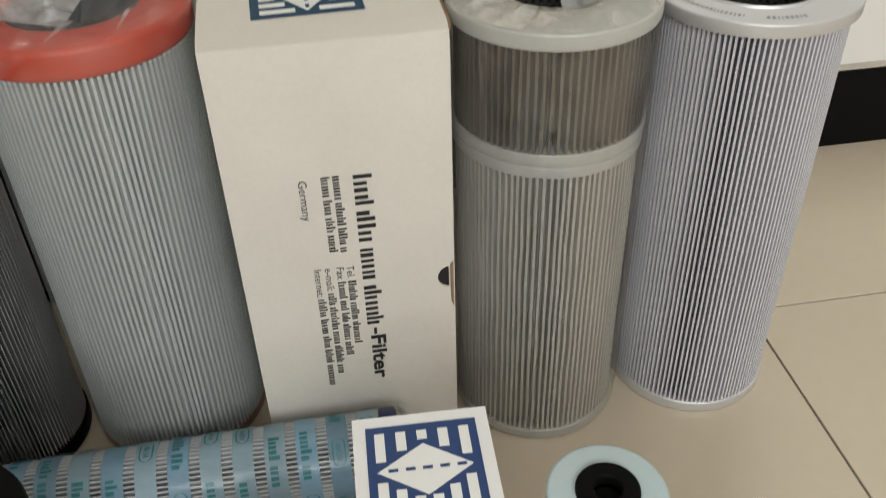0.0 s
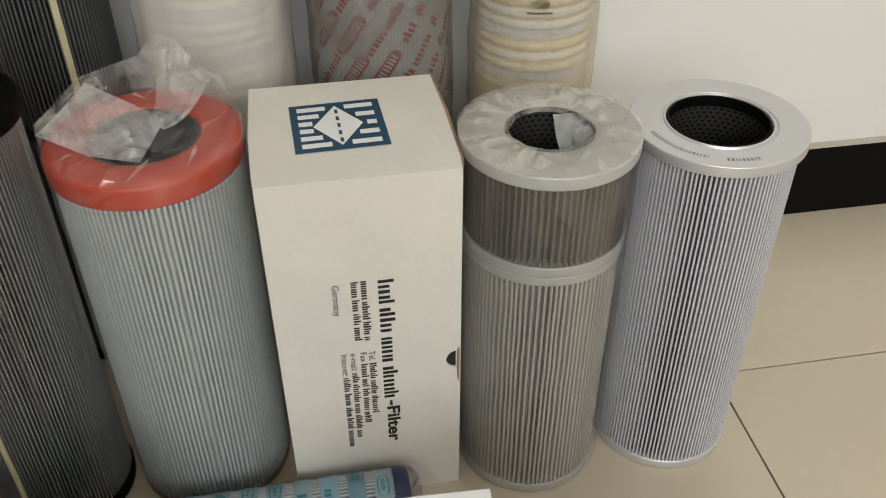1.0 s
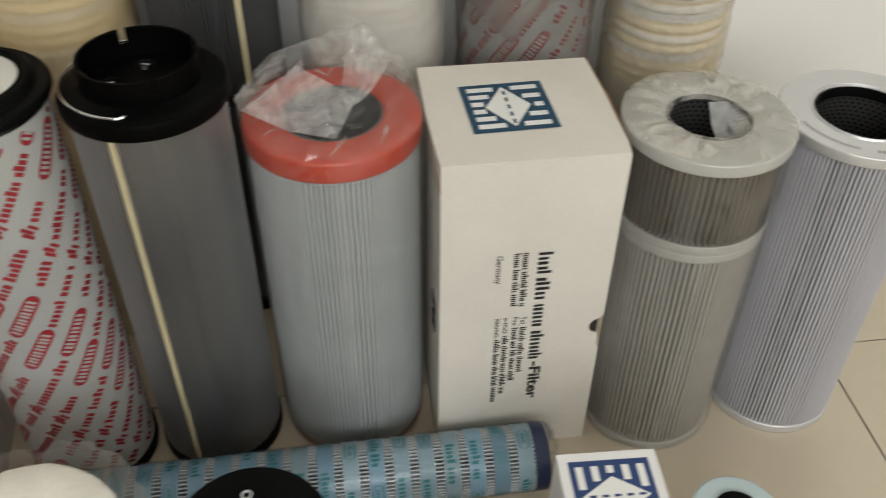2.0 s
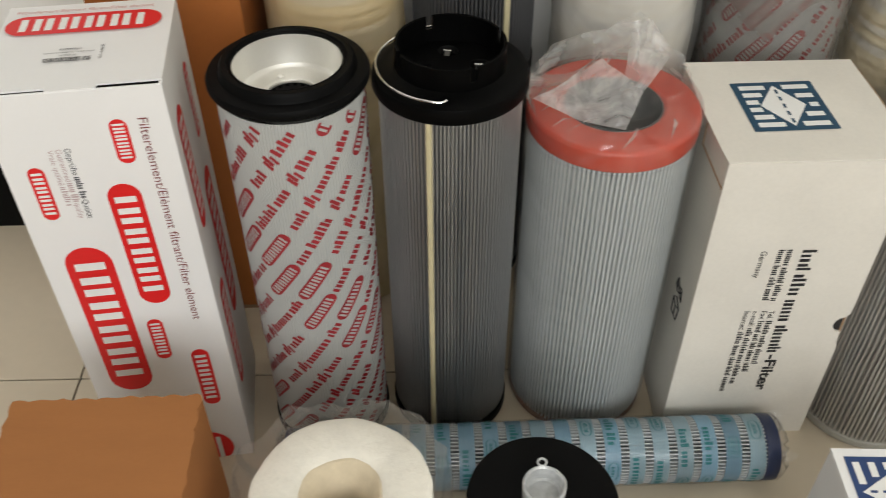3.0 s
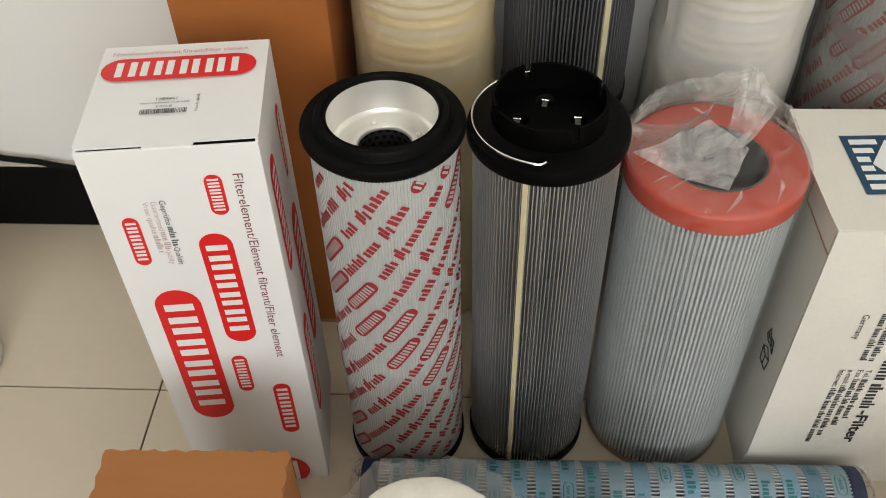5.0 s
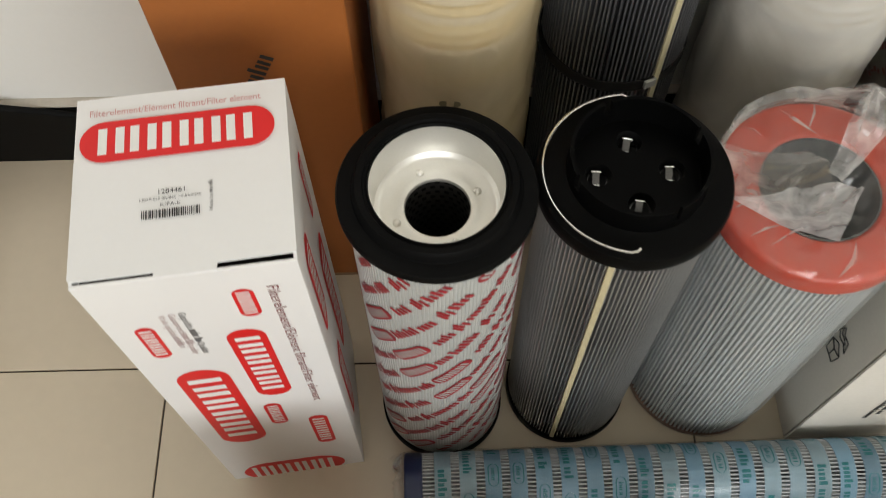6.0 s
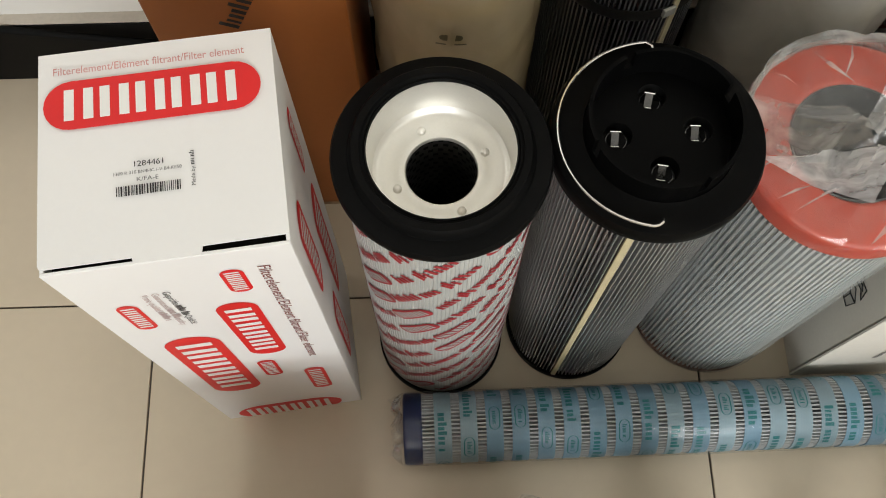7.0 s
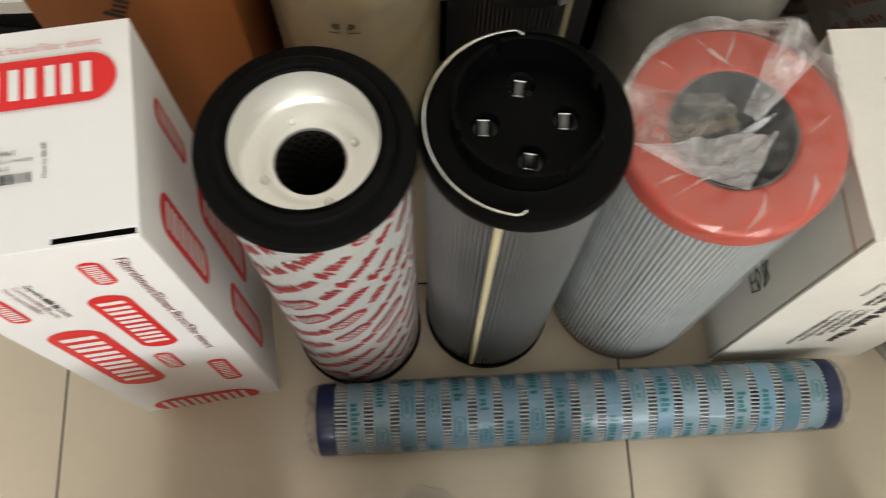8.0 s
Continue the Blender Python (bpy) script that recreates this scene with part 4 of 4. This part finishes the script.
# ---- the filter lying on the floor ----
def lying_filter():
    L, R = 0.5370, 0.0362
    a, b = Vector((-0.0270, -0.0905, R + 0.0015)), Vector((0.5100, -0.0845, R + 0.0015))
    d = (b - a).normalized()
    m = basis(a, Vector((0, 0, 1)).cross(d).normalized(), Vector((0, 0, 1))) 
    t = thing("filter_element", "blue-banded filter element lying on the tiles in film", "filter element", m)
    part("pleats", pleats(54, R - 0.0115, R - 0.0010, 0.022, L - 0.016, 0.17), M_BLUEMEDIA, t, "grey pleats showing between the bands")
    part("inner_core", lathe([(R - 0.0118, 0.02), (R - 0.0118, L - 0.02)], 40, False), M_INSIDE, t)
    part("end_cap", lathe(rounded(0.012, R, 0.004, 0.0235, 0.003)), M_BLUECAP, t, "dark blue end cap", True)
    part("end_cap", lathe(rounded(0.012, R, L - 0.018, L - 0.002, 0.003)), M_BLUECAP, t, "dark blue end cap", True)
    rng = random.Random(8)
    n = 19
    pitch = (L - 0.046) / n
    for k in range(n):
        z0 = 0.0265 + pitch * k + pitch * 0.34
        z1 = z0 + pitch * 0.66
        band = part("band", lathe([(R - 0.0012, z0), (R - 0.0002, z0), (R - 0.0002, z1), (R - 0.0012, z1)], 64), M_PALEBAND if rng.random() < 0.4 else M_BLUEBAND, t, "", True)
        marks, turn_at = [], rng.uniform(0, 6.28)
        for q in range(4):
            u0 = (turn_at + q * 1.571) * R
            if (q + k) % 2:
                marks += line_bars(u0, z0 + 0.0035, 0.042, 0.0090, rng, 1.6)
            else:
                o, i = stadium(u0 + 0.012, (z0 + z1) / 2, 0.024, 0.0115, 10), None
                for c in o:
                    mid = sum(v for _, v in c) / 4
                    marks += [[c[0], c[1], (c[1][0], c[1][1] + 0.0012), (c[0][0], c[0][1] + 0.0012)], [(c[3][0], c[3][1] - 0.0012), (c[2][0], c[2][1] - 0.0012), c[2], c[3]]]
                marks += line_bars(u0 + 0.005, (z0 + z1) / 2 - 0.0022, 0.014, 0.0046, rng)
        tagged(part("band_print", wrap_print(marks, R + 0.0001), M_TEAL, band, "teal printed marks"), kind="stuff")
    f = thing("plastic_sleeve", "crinkled clear plastic sleeve round the lying filter", "plastic film", m)
    part("sleeve", loose_sleeve(R + 0.0004, 0.002, L, 12.0, 0.0010, 64, 60), M_WRAP, f, "", True)
    for end, sgn in ((0.002, -1), (L, 1)):
        bm = bmesh.new()
        rows = []
        for k in range(9):
            g = k / 8
            row = []
            for i in range(56):
                an = 2 * math.pi * i / 56
                rr = R * (1 - 0.75 * g) + 0.0006
                fold = 1 - abs(noise.noise((math.cos(an) * 4, math.sin(an) * 4, end * 9))) * 2
                zz = end + sgn * (0.010 * math.sin(math.pi * g) * (0.4 + fold) - 0.006 * g) if k else end
                row.append(bm.verts.new((rr * math.cos(an), rr * math.sin(an), zz)))
            rows.append(row)
        for r0, r1 in zip(rows, rows[1:]):
            for i in range(56):
                bm.faces.new((r0[i], r0[(i + 1) % 56], r1[(i + 1) % 56], r1[i]))
        part("sleeve_end", bm, M_ENDFILM, f, "bunched end of the sleeve", True)
        for an in (35, 145, 250):
            tip = Vector(((R - 0.003) * math.cos(radians(an)), (R - 0.003) * math.sin(radians(an)), end))
            bm = bmesh.new()
            vs = [bm.verts.new(tip + Vector(v)) for v in ((-0.006, 0, 0), (0.006, 0.002, 0), (0.004, 0.004, sgn * 0.010), (-0.001, 0.003, sgn * 0.015), (-0.004, -0.003, sgn * 0.009))]
            bm.faces.new(vs)
            part("sleeve_corner", bm, M_ENDFILM, f)


lying_filter()


# ---- low things nearest the camera ----
def brown_box():
    t = thing("cardboard_box", "plain brown corrugated cardboard box with ragged top edges", "box", pose(-0.1960, -0.3690, 0, 0, 0, 1.2))
    W, D, HH = 0.150, 0.165, 0.296
    part("body", block(0, 0, 0, W, D, HH - 0.003, 0.0015), M_BROWNBOX, t)
    rng = random.Random(3)
    edge = []
    for (x0, y0), (x1, y1) in (((0, 0), (W, 0)), ((W, 0), (W, D)), ((W, D), (0, D)), ((0, D), (0, 0))):
        n = 34
        nx, ny = (y1 - y0), -(x1 - x0)
        ln = math.hypot(nx, ny)
        for k in range(n):
            o = 0.0009 * math.sin(k * math.pi * 0.5) + rng.uniform(-0.0004, 0.0007)
            edge.append((x0 + (x1 - x0) * k / n + nx / ln * o, y0 + (y1 - y0) * k / n + ny / ln * o))
    part("top_sheet", slab(edge, 0.0028), M_BROWNBOX, t, "top sheet with a torn wavy edge", False, pose(0, 0, HH - 0.0028))


def white_roll():
    t = thing("filter_cartridge", "thick white wound filter cartridge with a soft hollow core", "filter cartridge", pose(0.0630, -0.2670, 0))
    prof = [(0.0175, 0.0), (0.0712, 0.0), (0.0728, 0.004), (0.0734, 0.2450), (0.0720, 0.2520), (0.0680, 0.2545), (0.0460, 0.2548), (0.0410, 0.2541), (0.0365, 0.2527), (0.0325, 0.2500), (0.0285, 0.2458), (0.0250, 0.2395), (0.0225, 0.2300), (0.0210, 0.2130), (0.0172, 0.100)]
    bm = lathe(prof, 96)
    for v in bm.verts:
        v.co += crumple(v.co, 0.0020, 40) + crumple(v.co, 0.0008, 110)
        if v.co.z < 0.004:
            v.co.z = 0
    part("body", bm, M_ROLL, t, "", True)
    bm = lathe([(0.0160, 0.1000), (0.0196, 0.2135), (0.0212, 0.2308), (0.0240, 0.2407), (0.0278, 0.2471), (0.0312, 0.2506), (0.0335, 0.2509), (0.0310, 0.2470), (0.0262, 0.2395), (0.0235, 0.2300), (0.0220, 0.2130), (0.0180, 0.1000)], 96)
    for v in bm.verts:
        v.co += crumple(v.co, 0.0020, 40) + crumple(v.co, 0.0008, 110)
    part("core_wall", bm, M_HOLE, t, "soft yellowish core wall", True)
    b = thing("plastic_bag", "loose clear plastic bag round a white cartridge", "plastic bag", pose(0.0630, -0.2670, 0))
    bm = bmesh.new()
    rows = []
    for k in range(22):
        f = k / 21
        row = []
        for i in range(96):
            a = 2 * math.pi * i / 96
            fold = 1 - abs(noise.noise((math.cos(a) * 3.4, math.sin(a) * 3.4, f * 2 + 4))) * 2
            rr = 0.0770 + (0.004 + 0.010 * f) * (0.35 + fold) * (0.2 + 0.8 * f)
            zz = 0.002 + f * (0.252 + 0.008 * noise.noise((math.cos(a) * 2, math.sin(a) * 2, 1.5)))
            row.append(bm.verts.new((rr * math.cos(a), rr * math.sin(a), zz)))
        rows.append(row)
    for r0, r1 in zip(rows, rows[1:]):
        for i in range(96):
            bm.faces.new((r0[i], r0[(i + 1) % 96], r1[(i + 1) % 96], r1[i]))
    part("bag_side", bm, M_BAG, b, "wavy open rim of the bag", True)


def black_disc_filter():
    t = thing("filter_cartridge", "short cartridge with a flat black end and clear plug", "filter cartridge", pose(0.2245, -0.2610, 0))
    part("pleats", pleats(70, 0.0500, 0.0545, 0.004, 0.2220, 0.2), M_MEDIA, t)
    part("bottom_cap", lathe(rounded(0.01, 0.0590, 0.0, 0.010, 0.003)), M_RUBBER, t, "", True)
    part("end_disc", lathe([(0.0160, 0.2180), (0.0610, 0.2180), (0.0623, 0.2200), (0.0623, 0.2250), (0.0612, 0.2266), (0.0200, 0.2270), (0.0160, 0.2260)]), M_RUBBER, t, "flat matt black end disc", True)
    part("inner_core", lathe([(0.0480, 0.008), (0.0480, 0.2200)], 40, False), M_INSIDE, t)
    part("core_floor", lathe([(0.0180, 0.2180), (0.0001, 0.2182)], 32, False), M_GREYCAP, t)
    p = part("plug", lathe([(0.0001, 0.2345), (0.0125, 0.2345), (0.0142, 0.2360), (0.0148, 0.2480), (0.0164, 0.2495), (0.0178, 0.2482), (0.0168, 0.2300), (0.0160, 0.2270)], 48, False), M_CLEARCAP, t, "milky clear plastic plug", True)
    tab = [(0.0035 * math.cos(2 * math.pi * k / 16), 0.0205 + 0.0035 * math.sin(2 * math.pi * k / 16), 0.2488) for k in range(17)]
    part("pull_tab", tube(tab, 0.0010, 6), M_CLEARCAP, p, "small looped pull tab", True)


def small_carton():
    t = thing("carton", "small white carton with a navy square emblem on top", "carton", pose(0.4670, -0.3070, 0, 0, 0, -2.5))
    W, D, HH = 0.0815, 0.0830, 0.2350
    part("body", block(0, 0, 0, W, D, HH - 0.002, 0.0012), M_WHITEBOX, t)
    part("top_flap", slab([(0.0002, 0.0002), (W - 0.0002, 0.0002), (W, D), (0, D)], 0.002), M_WHITEBOX, t, "flat white top flap", False, pose(0, 0, HH - 0.002))
    square_emblem(t, basis((W * 0.5, D * 0.49, HH + 0.0003), (0, 1, 0), (-1, 0, 0)), 0.068, 0.066, M_NAVY_PURE, M_WHITEINK)


def small_ring_filter():
    t = thing("filter_cartridge", "slim cartridge with pale blue-grey cap and black grommet", "filter cartridge", pose(0.6233, -0.2637, 0))
    part("pleats", pleats(50, 0.0300, 0.0340, 0.004, 0.174, 0.2), M_MEDIA, t)
    part("bottom_cap", lathe(rounded(0.008, 0.0370, 0.0, 0.008, 0.002)), M_RINGCAP, t, "", True)
    part("end_cap", lathe(rounded(0.0150, 0.0385, 0.1700, 0.1815, 0.003)), M_RINGCAP, t, "pale blue-grey end cap", True)
    part("inner_core", lathe([(0.0285, 0.006), (0.0285, 0.172)], 40, False), M_INSIDE, t)
    part("grommet", lathe(rounded(0.0085, 0.0205, 0.1760, 0.1860, 0.003)), M_RUBBER, t, "black rubber grommet", True)
    part("grommet_floor", lathe([(0.0090, 0.1740), (0.0001, 0.1741)], 32, False), M_INSIDE, t)


def low_cartridge(x, y, r, tall, cap, ring, label):
    """A short cartridge with a collared cap round a dark opening."""
    t = thing("filter_cartridge", label, "filter cartridge", pose(x, y, 0))
    part("pleats", pleats(44, r - 0.0075, r - 0.0035, 0.004, tall - 0.008, 0.2), M_MEDIA, t, "pale pleats")
    part("bottom_cap", lathe(rounded(0.008, r - 0.001, 0.0, 0.008, 0.002)), cap, t, "", True)
    part("end_cap", lathe(rounded(r * 0.55, r, tall - 0.012, tall, 0.003)), cap, t, "moulded end cap", True)
    part("inner_core", lathe([(r - 0.0085, 0.006), (r - 0.0085, tall - 0.010)], 40, False), M_INSIDE, t)
    part("seal_ring", lathe(rounded(r * 0.40, r * 0.60, tall - 0.006, tall + 0.003, 0.002)), ring, t, "seal ring in the end cap", True)
    part("core_floor", lathe([(r * 0.42, tall - 0.010), (0.0001, tall - 0.010)], 32, False), M_INSIDE, t)


brown_box()
white_roll()
black_disc_filter()
small_carton()
small_ring_filter()
low_cartridge(0.3830, -0.2440, 0.0285, 0.150, M_BRIGHTBLUE, M_RUBBER, "small cartridge with a bright blue cap on the tiles")
low_cartridge(0.7260, -0.2900, 0.0270, 0.150, M_WHITEPLASTIC, M_WHITEPLASTIC, "small cartridge with a plain white cap on the tiles")


# ---- the back row against the wall ----
def stacked_filter(x, y, r, tall, tint_a, tint_b, seed, haze, stamp_at, stamp_z, label):
    """A tall element of stacked paper rings, with ribbed collars, in a clear bag."""
    rng = random.Random(seed)
    t = thing("filter_element", label, "filter element", pose(x, y, 0), BACK)
    part("inner_core", lathe([(r - 0.008, 0.0), (r - 0.008, tall - 0.005)], 40, False), M_CREAMW, t)
    z = 0.004
    k = 0
    while z < tall - 0.02:
        if k % 4 == 3:
            part("ribbed_collar", pleats(110, r - 0.0060, r - 0.0030, z, z + 0.0105, 0.22), M_TOOTH, t, "white ribbed collar")
            z += 0.0108
        else:
            e = 0.0116
            q = [(r - 0.010, z), (r - 0.0030, z + 0.0006), (r - 0.0014, z + 0.0028), (r - 0.0008, z + 0.0055), (r - 0.0014, z + 0.0085), (r - 0.0030, z + 0.0108), (r - 0.010, z + 0.0114)]
            part("paper_ring", lathe(q, 72), tint_b if rng.random() < 0.4 else tint_a, t, "", True)
            part("ring_edge", lathe([(r - 0.0052, z + 0.0106), (r - 0.0016, z + 0.0110), (r - 0.0016, z + 0.0124), (r - 0.0052, z + 0.0126)], 72), M_YELLOW, t, "", True)
            z += 0.0126
        k += 1
    part("end_cap", lathe(rounded(0.02, r - 0.002, tall - 0.020, tall, 0.003)), M_CREAMW, t, "", True)
    stamp = turn(stadium(0, 0, 0.020, 0.0085, 12) + [rect(-0.013, -0.0105, 0.013, -0.0085)], 0, (r + 0.0042) * radians(stamp_at), stamp_z)
    part("stamp", wrap_print(stamp, r + 0.0042), M_STAMP, t, "small olive printed stamp")
    w = thing("plastic_sleeve", "hazy clear plastic sleeve round a tall stacked filter", "plastic film", pose(x, y, 0))
    part("sleeve", loose_sleeve(r + 0.0008, 0.003, tall + 0.006, seed * 3.1, 0.0032, 72, 50), haze, w, "", True)
    return t


stacked_filter(0.0378, 0.2572, 0.0715, 0.66, M_CREAM, M_CREAMW, 2, M_HAZE_CREAM, -95, 0.3375, "cream stacked-ring filter element in a hazy plastic sleeve")
stacked_filter(0.3620, 0.2770, 0.0755, 0.66, M_CREAMW, M_CREAMW, 5, M_HAZE_WHITE, -40, 0.560, "white stacked-ring filter element in a hazy plastic sleeve")
stacked_filter(0.7046, 0.2764, 0.0672, 0.66, M_CREAM, M_CREAMW, 9, M_HAZE, -100, 0.424, "cream stacked-ring filter element in a clear plastic sleeve")

t = thing("filter_element", "tall dark grey pleated filter element with cream seam", "filter element", pose(0.1916, 0.2810, 0), BACK)
part("bottom_cap", lathe(rounded(0.02, 0.0700, 0.0, 0.016, 0.003)), M_PLASTIC, t, "", True)
part("pleats", pleats(100, 0.0570, 0.0690, 0.012, 0.640, 0.19, 14, 0.14), M_MEDIA_D, t, "dark grey mesh pleats")
part("inner_core", lathe([(0.0565, 0.014), (0.0565, 0.64)], 48, False), M_INSIDE, t)
part("top_cap", lathe(rounded(0.02, 0.0715, 0.635, 0.660, 0.004)), M_PLASTIC, t, "black end cap", True)
a0 = radians(-62)
part("seam_strip", block(-0.0034, -0.0014, 0.016, 0.0034, 0.0018, 0.636, 0.0007), M_SEAM, t, "cream glued seam strip", False, pose(0.0695 * math.cos(a0), 0.0695 * math.sin(a0), 0, 0, 0, 28))
s = part("strap", lathe([(0.0697, 0.313), (0.0707, 0.313), (0.0707, 0.326), (0.0697, 0.326)], 96), M_STRAP, t, "narrow dark strap", True)
part("buckle", block(-0.006, -0.002, 0.3145, 0.006, 0.002, 0.3245, 0.0008), M_GREYCAP, s, "small metal buckle", False, pose(0.0715 * math.cos(a0 - 0.1), 0.0715 * math.sin(a0 - 0.1), 0, 0, 0, 24))

t = thing("filter_element", "tall red-printed filter element in dusty plastic film", "filter element", pose(0.5360, 0.2790, 0, 0, 0, 170), BACK)
part("bottom_cap", lathe(rounded(0.02, 0.0740, 0.0, 0.016, 0.003)), M_RUBBER, t, "", True)
part("pleated_sleeve", pleats(150, 0.0716, 0.0726, 0.012, 0.60, 0.24), M_MEDIA, t, "pale grey ribbed sleeve")
printed_rows(t, 0.0732, 0.02, 0.58, 56, random.Random(14))
part("rubber_ring", lathe(rounded(0.05, 0.0790, 0.595, 0.620, 0.006)), M_RUBBER, t, "black rubber ring", True)
w = thing("plastic_sleeve", "dusty plastic sleeve round a printed filter", "plastic film", pose(0.5360, 0.2790, 0))
part("sleeve", loose_sleeve(0.0745, 0.003, 0.594, 31.0, 0.0030, 72, 50), M_DARKWRAP, w, "", True)


def orange_box():
    t = thing("cardboard_box", "tall glossy orange-brown cardboard box against the wall", "box", pose(-0.2055, 0.1800, 0, 0, 0, 0))
    W, D, HH = 0.156, 0.165, 0.620
    part("body", block(0, 0, 0.004, W, D, HH, 0.002), M_ORANGEBOX, t)
    # darker strip round the foot of the box
    part("bottom_strip", block(-0.0005, -0.0005, 0.0, W + 0.0005, D + 0.0005, 0.006, 0.0005), M_RAWCARD, t, "dark strip along the bottom edge")
    part("top_flap", block(0.001, 0.001, HH, W - 0.001, D - 0.001, HH + 0.003, 0.001), M_ORANGEBOX, t)
    part("text_line", flat_print(line_bars(0, 0, 0.062, 0.016, random.Random(6))), M_BLACKINK, t, "black printed bars", False, basis((0.0680, -0.0006, 0.362), (0.447, 0, 0.8945), (-0.8945, 0, 0.447)))
    part("text_line", flat_print(line_bars(0, 0, 0.03, 0.008, random.Random(7))), M_BLACKINK, t, "", False, basis((W + 0.0006, 0.03, 0.05), (0, 1, 0), (0, 0, 1)))


orange_box()


# ---- clutter by the wall ----
t = thing("canister", "white plastic canister with rounded shoulder on the tiles", "canister", pose(-0.5860, 0.0900, 0))
part("body", lathe([(0.0001, 0.0), (0.064, 0.0), (0.070, 0.004), (0.0715, 0.012), (0.0715, 0.150), (0.068, 0.170), (0.050, 0.186), (0.022, 0.192), (0.020, 0.205), (0.0001, 0.206)], 72, False), M_WHITEPLASTIC, t, "", True)
cable = [(-1.0 + 0.02 * k, 0.3510, max(0.006, 0.128 + 0.22 * ((25 - k) / 26 if k < 25 else 0) ** 1.7 - (0.0042 * (k - 24) if k > 24 else 0.0))) for k in range(58)]
tagged(part("cable", tube(cable, 0.0045, 10), M_CABLE, None, "", True), "black cable sagging across the skirting", "cable")

# ---- floor tiles, last ----
floor = tagged(part("floor", block(X0, Y0, -0.06, X1, Y1, -0.0035, 0), M_GROUT, None), "polished beige floor tiles with thin dark joints", "floor", kind="structure")
gap, side = 0.0011, 0.6
mesh = None
x = -0.3 - 5 * side
while x < X1:
    y = 0.064 - 6 * side
    while y < Y1:
        x0, x1, y0, y1 = max(x, X0), min(x + side, X1), max(y, Y0), min(y + side, Y1)
        if x1 - x0 > 0.02 and y1 - y0 > 0.02:
            part("tile", block(x0 + gap, y0 + gap, -0.0034, x1 - gap, y1 - gap, 0.0, 0.0006, 1), M_TILE, floor)
        y += side
    x += side
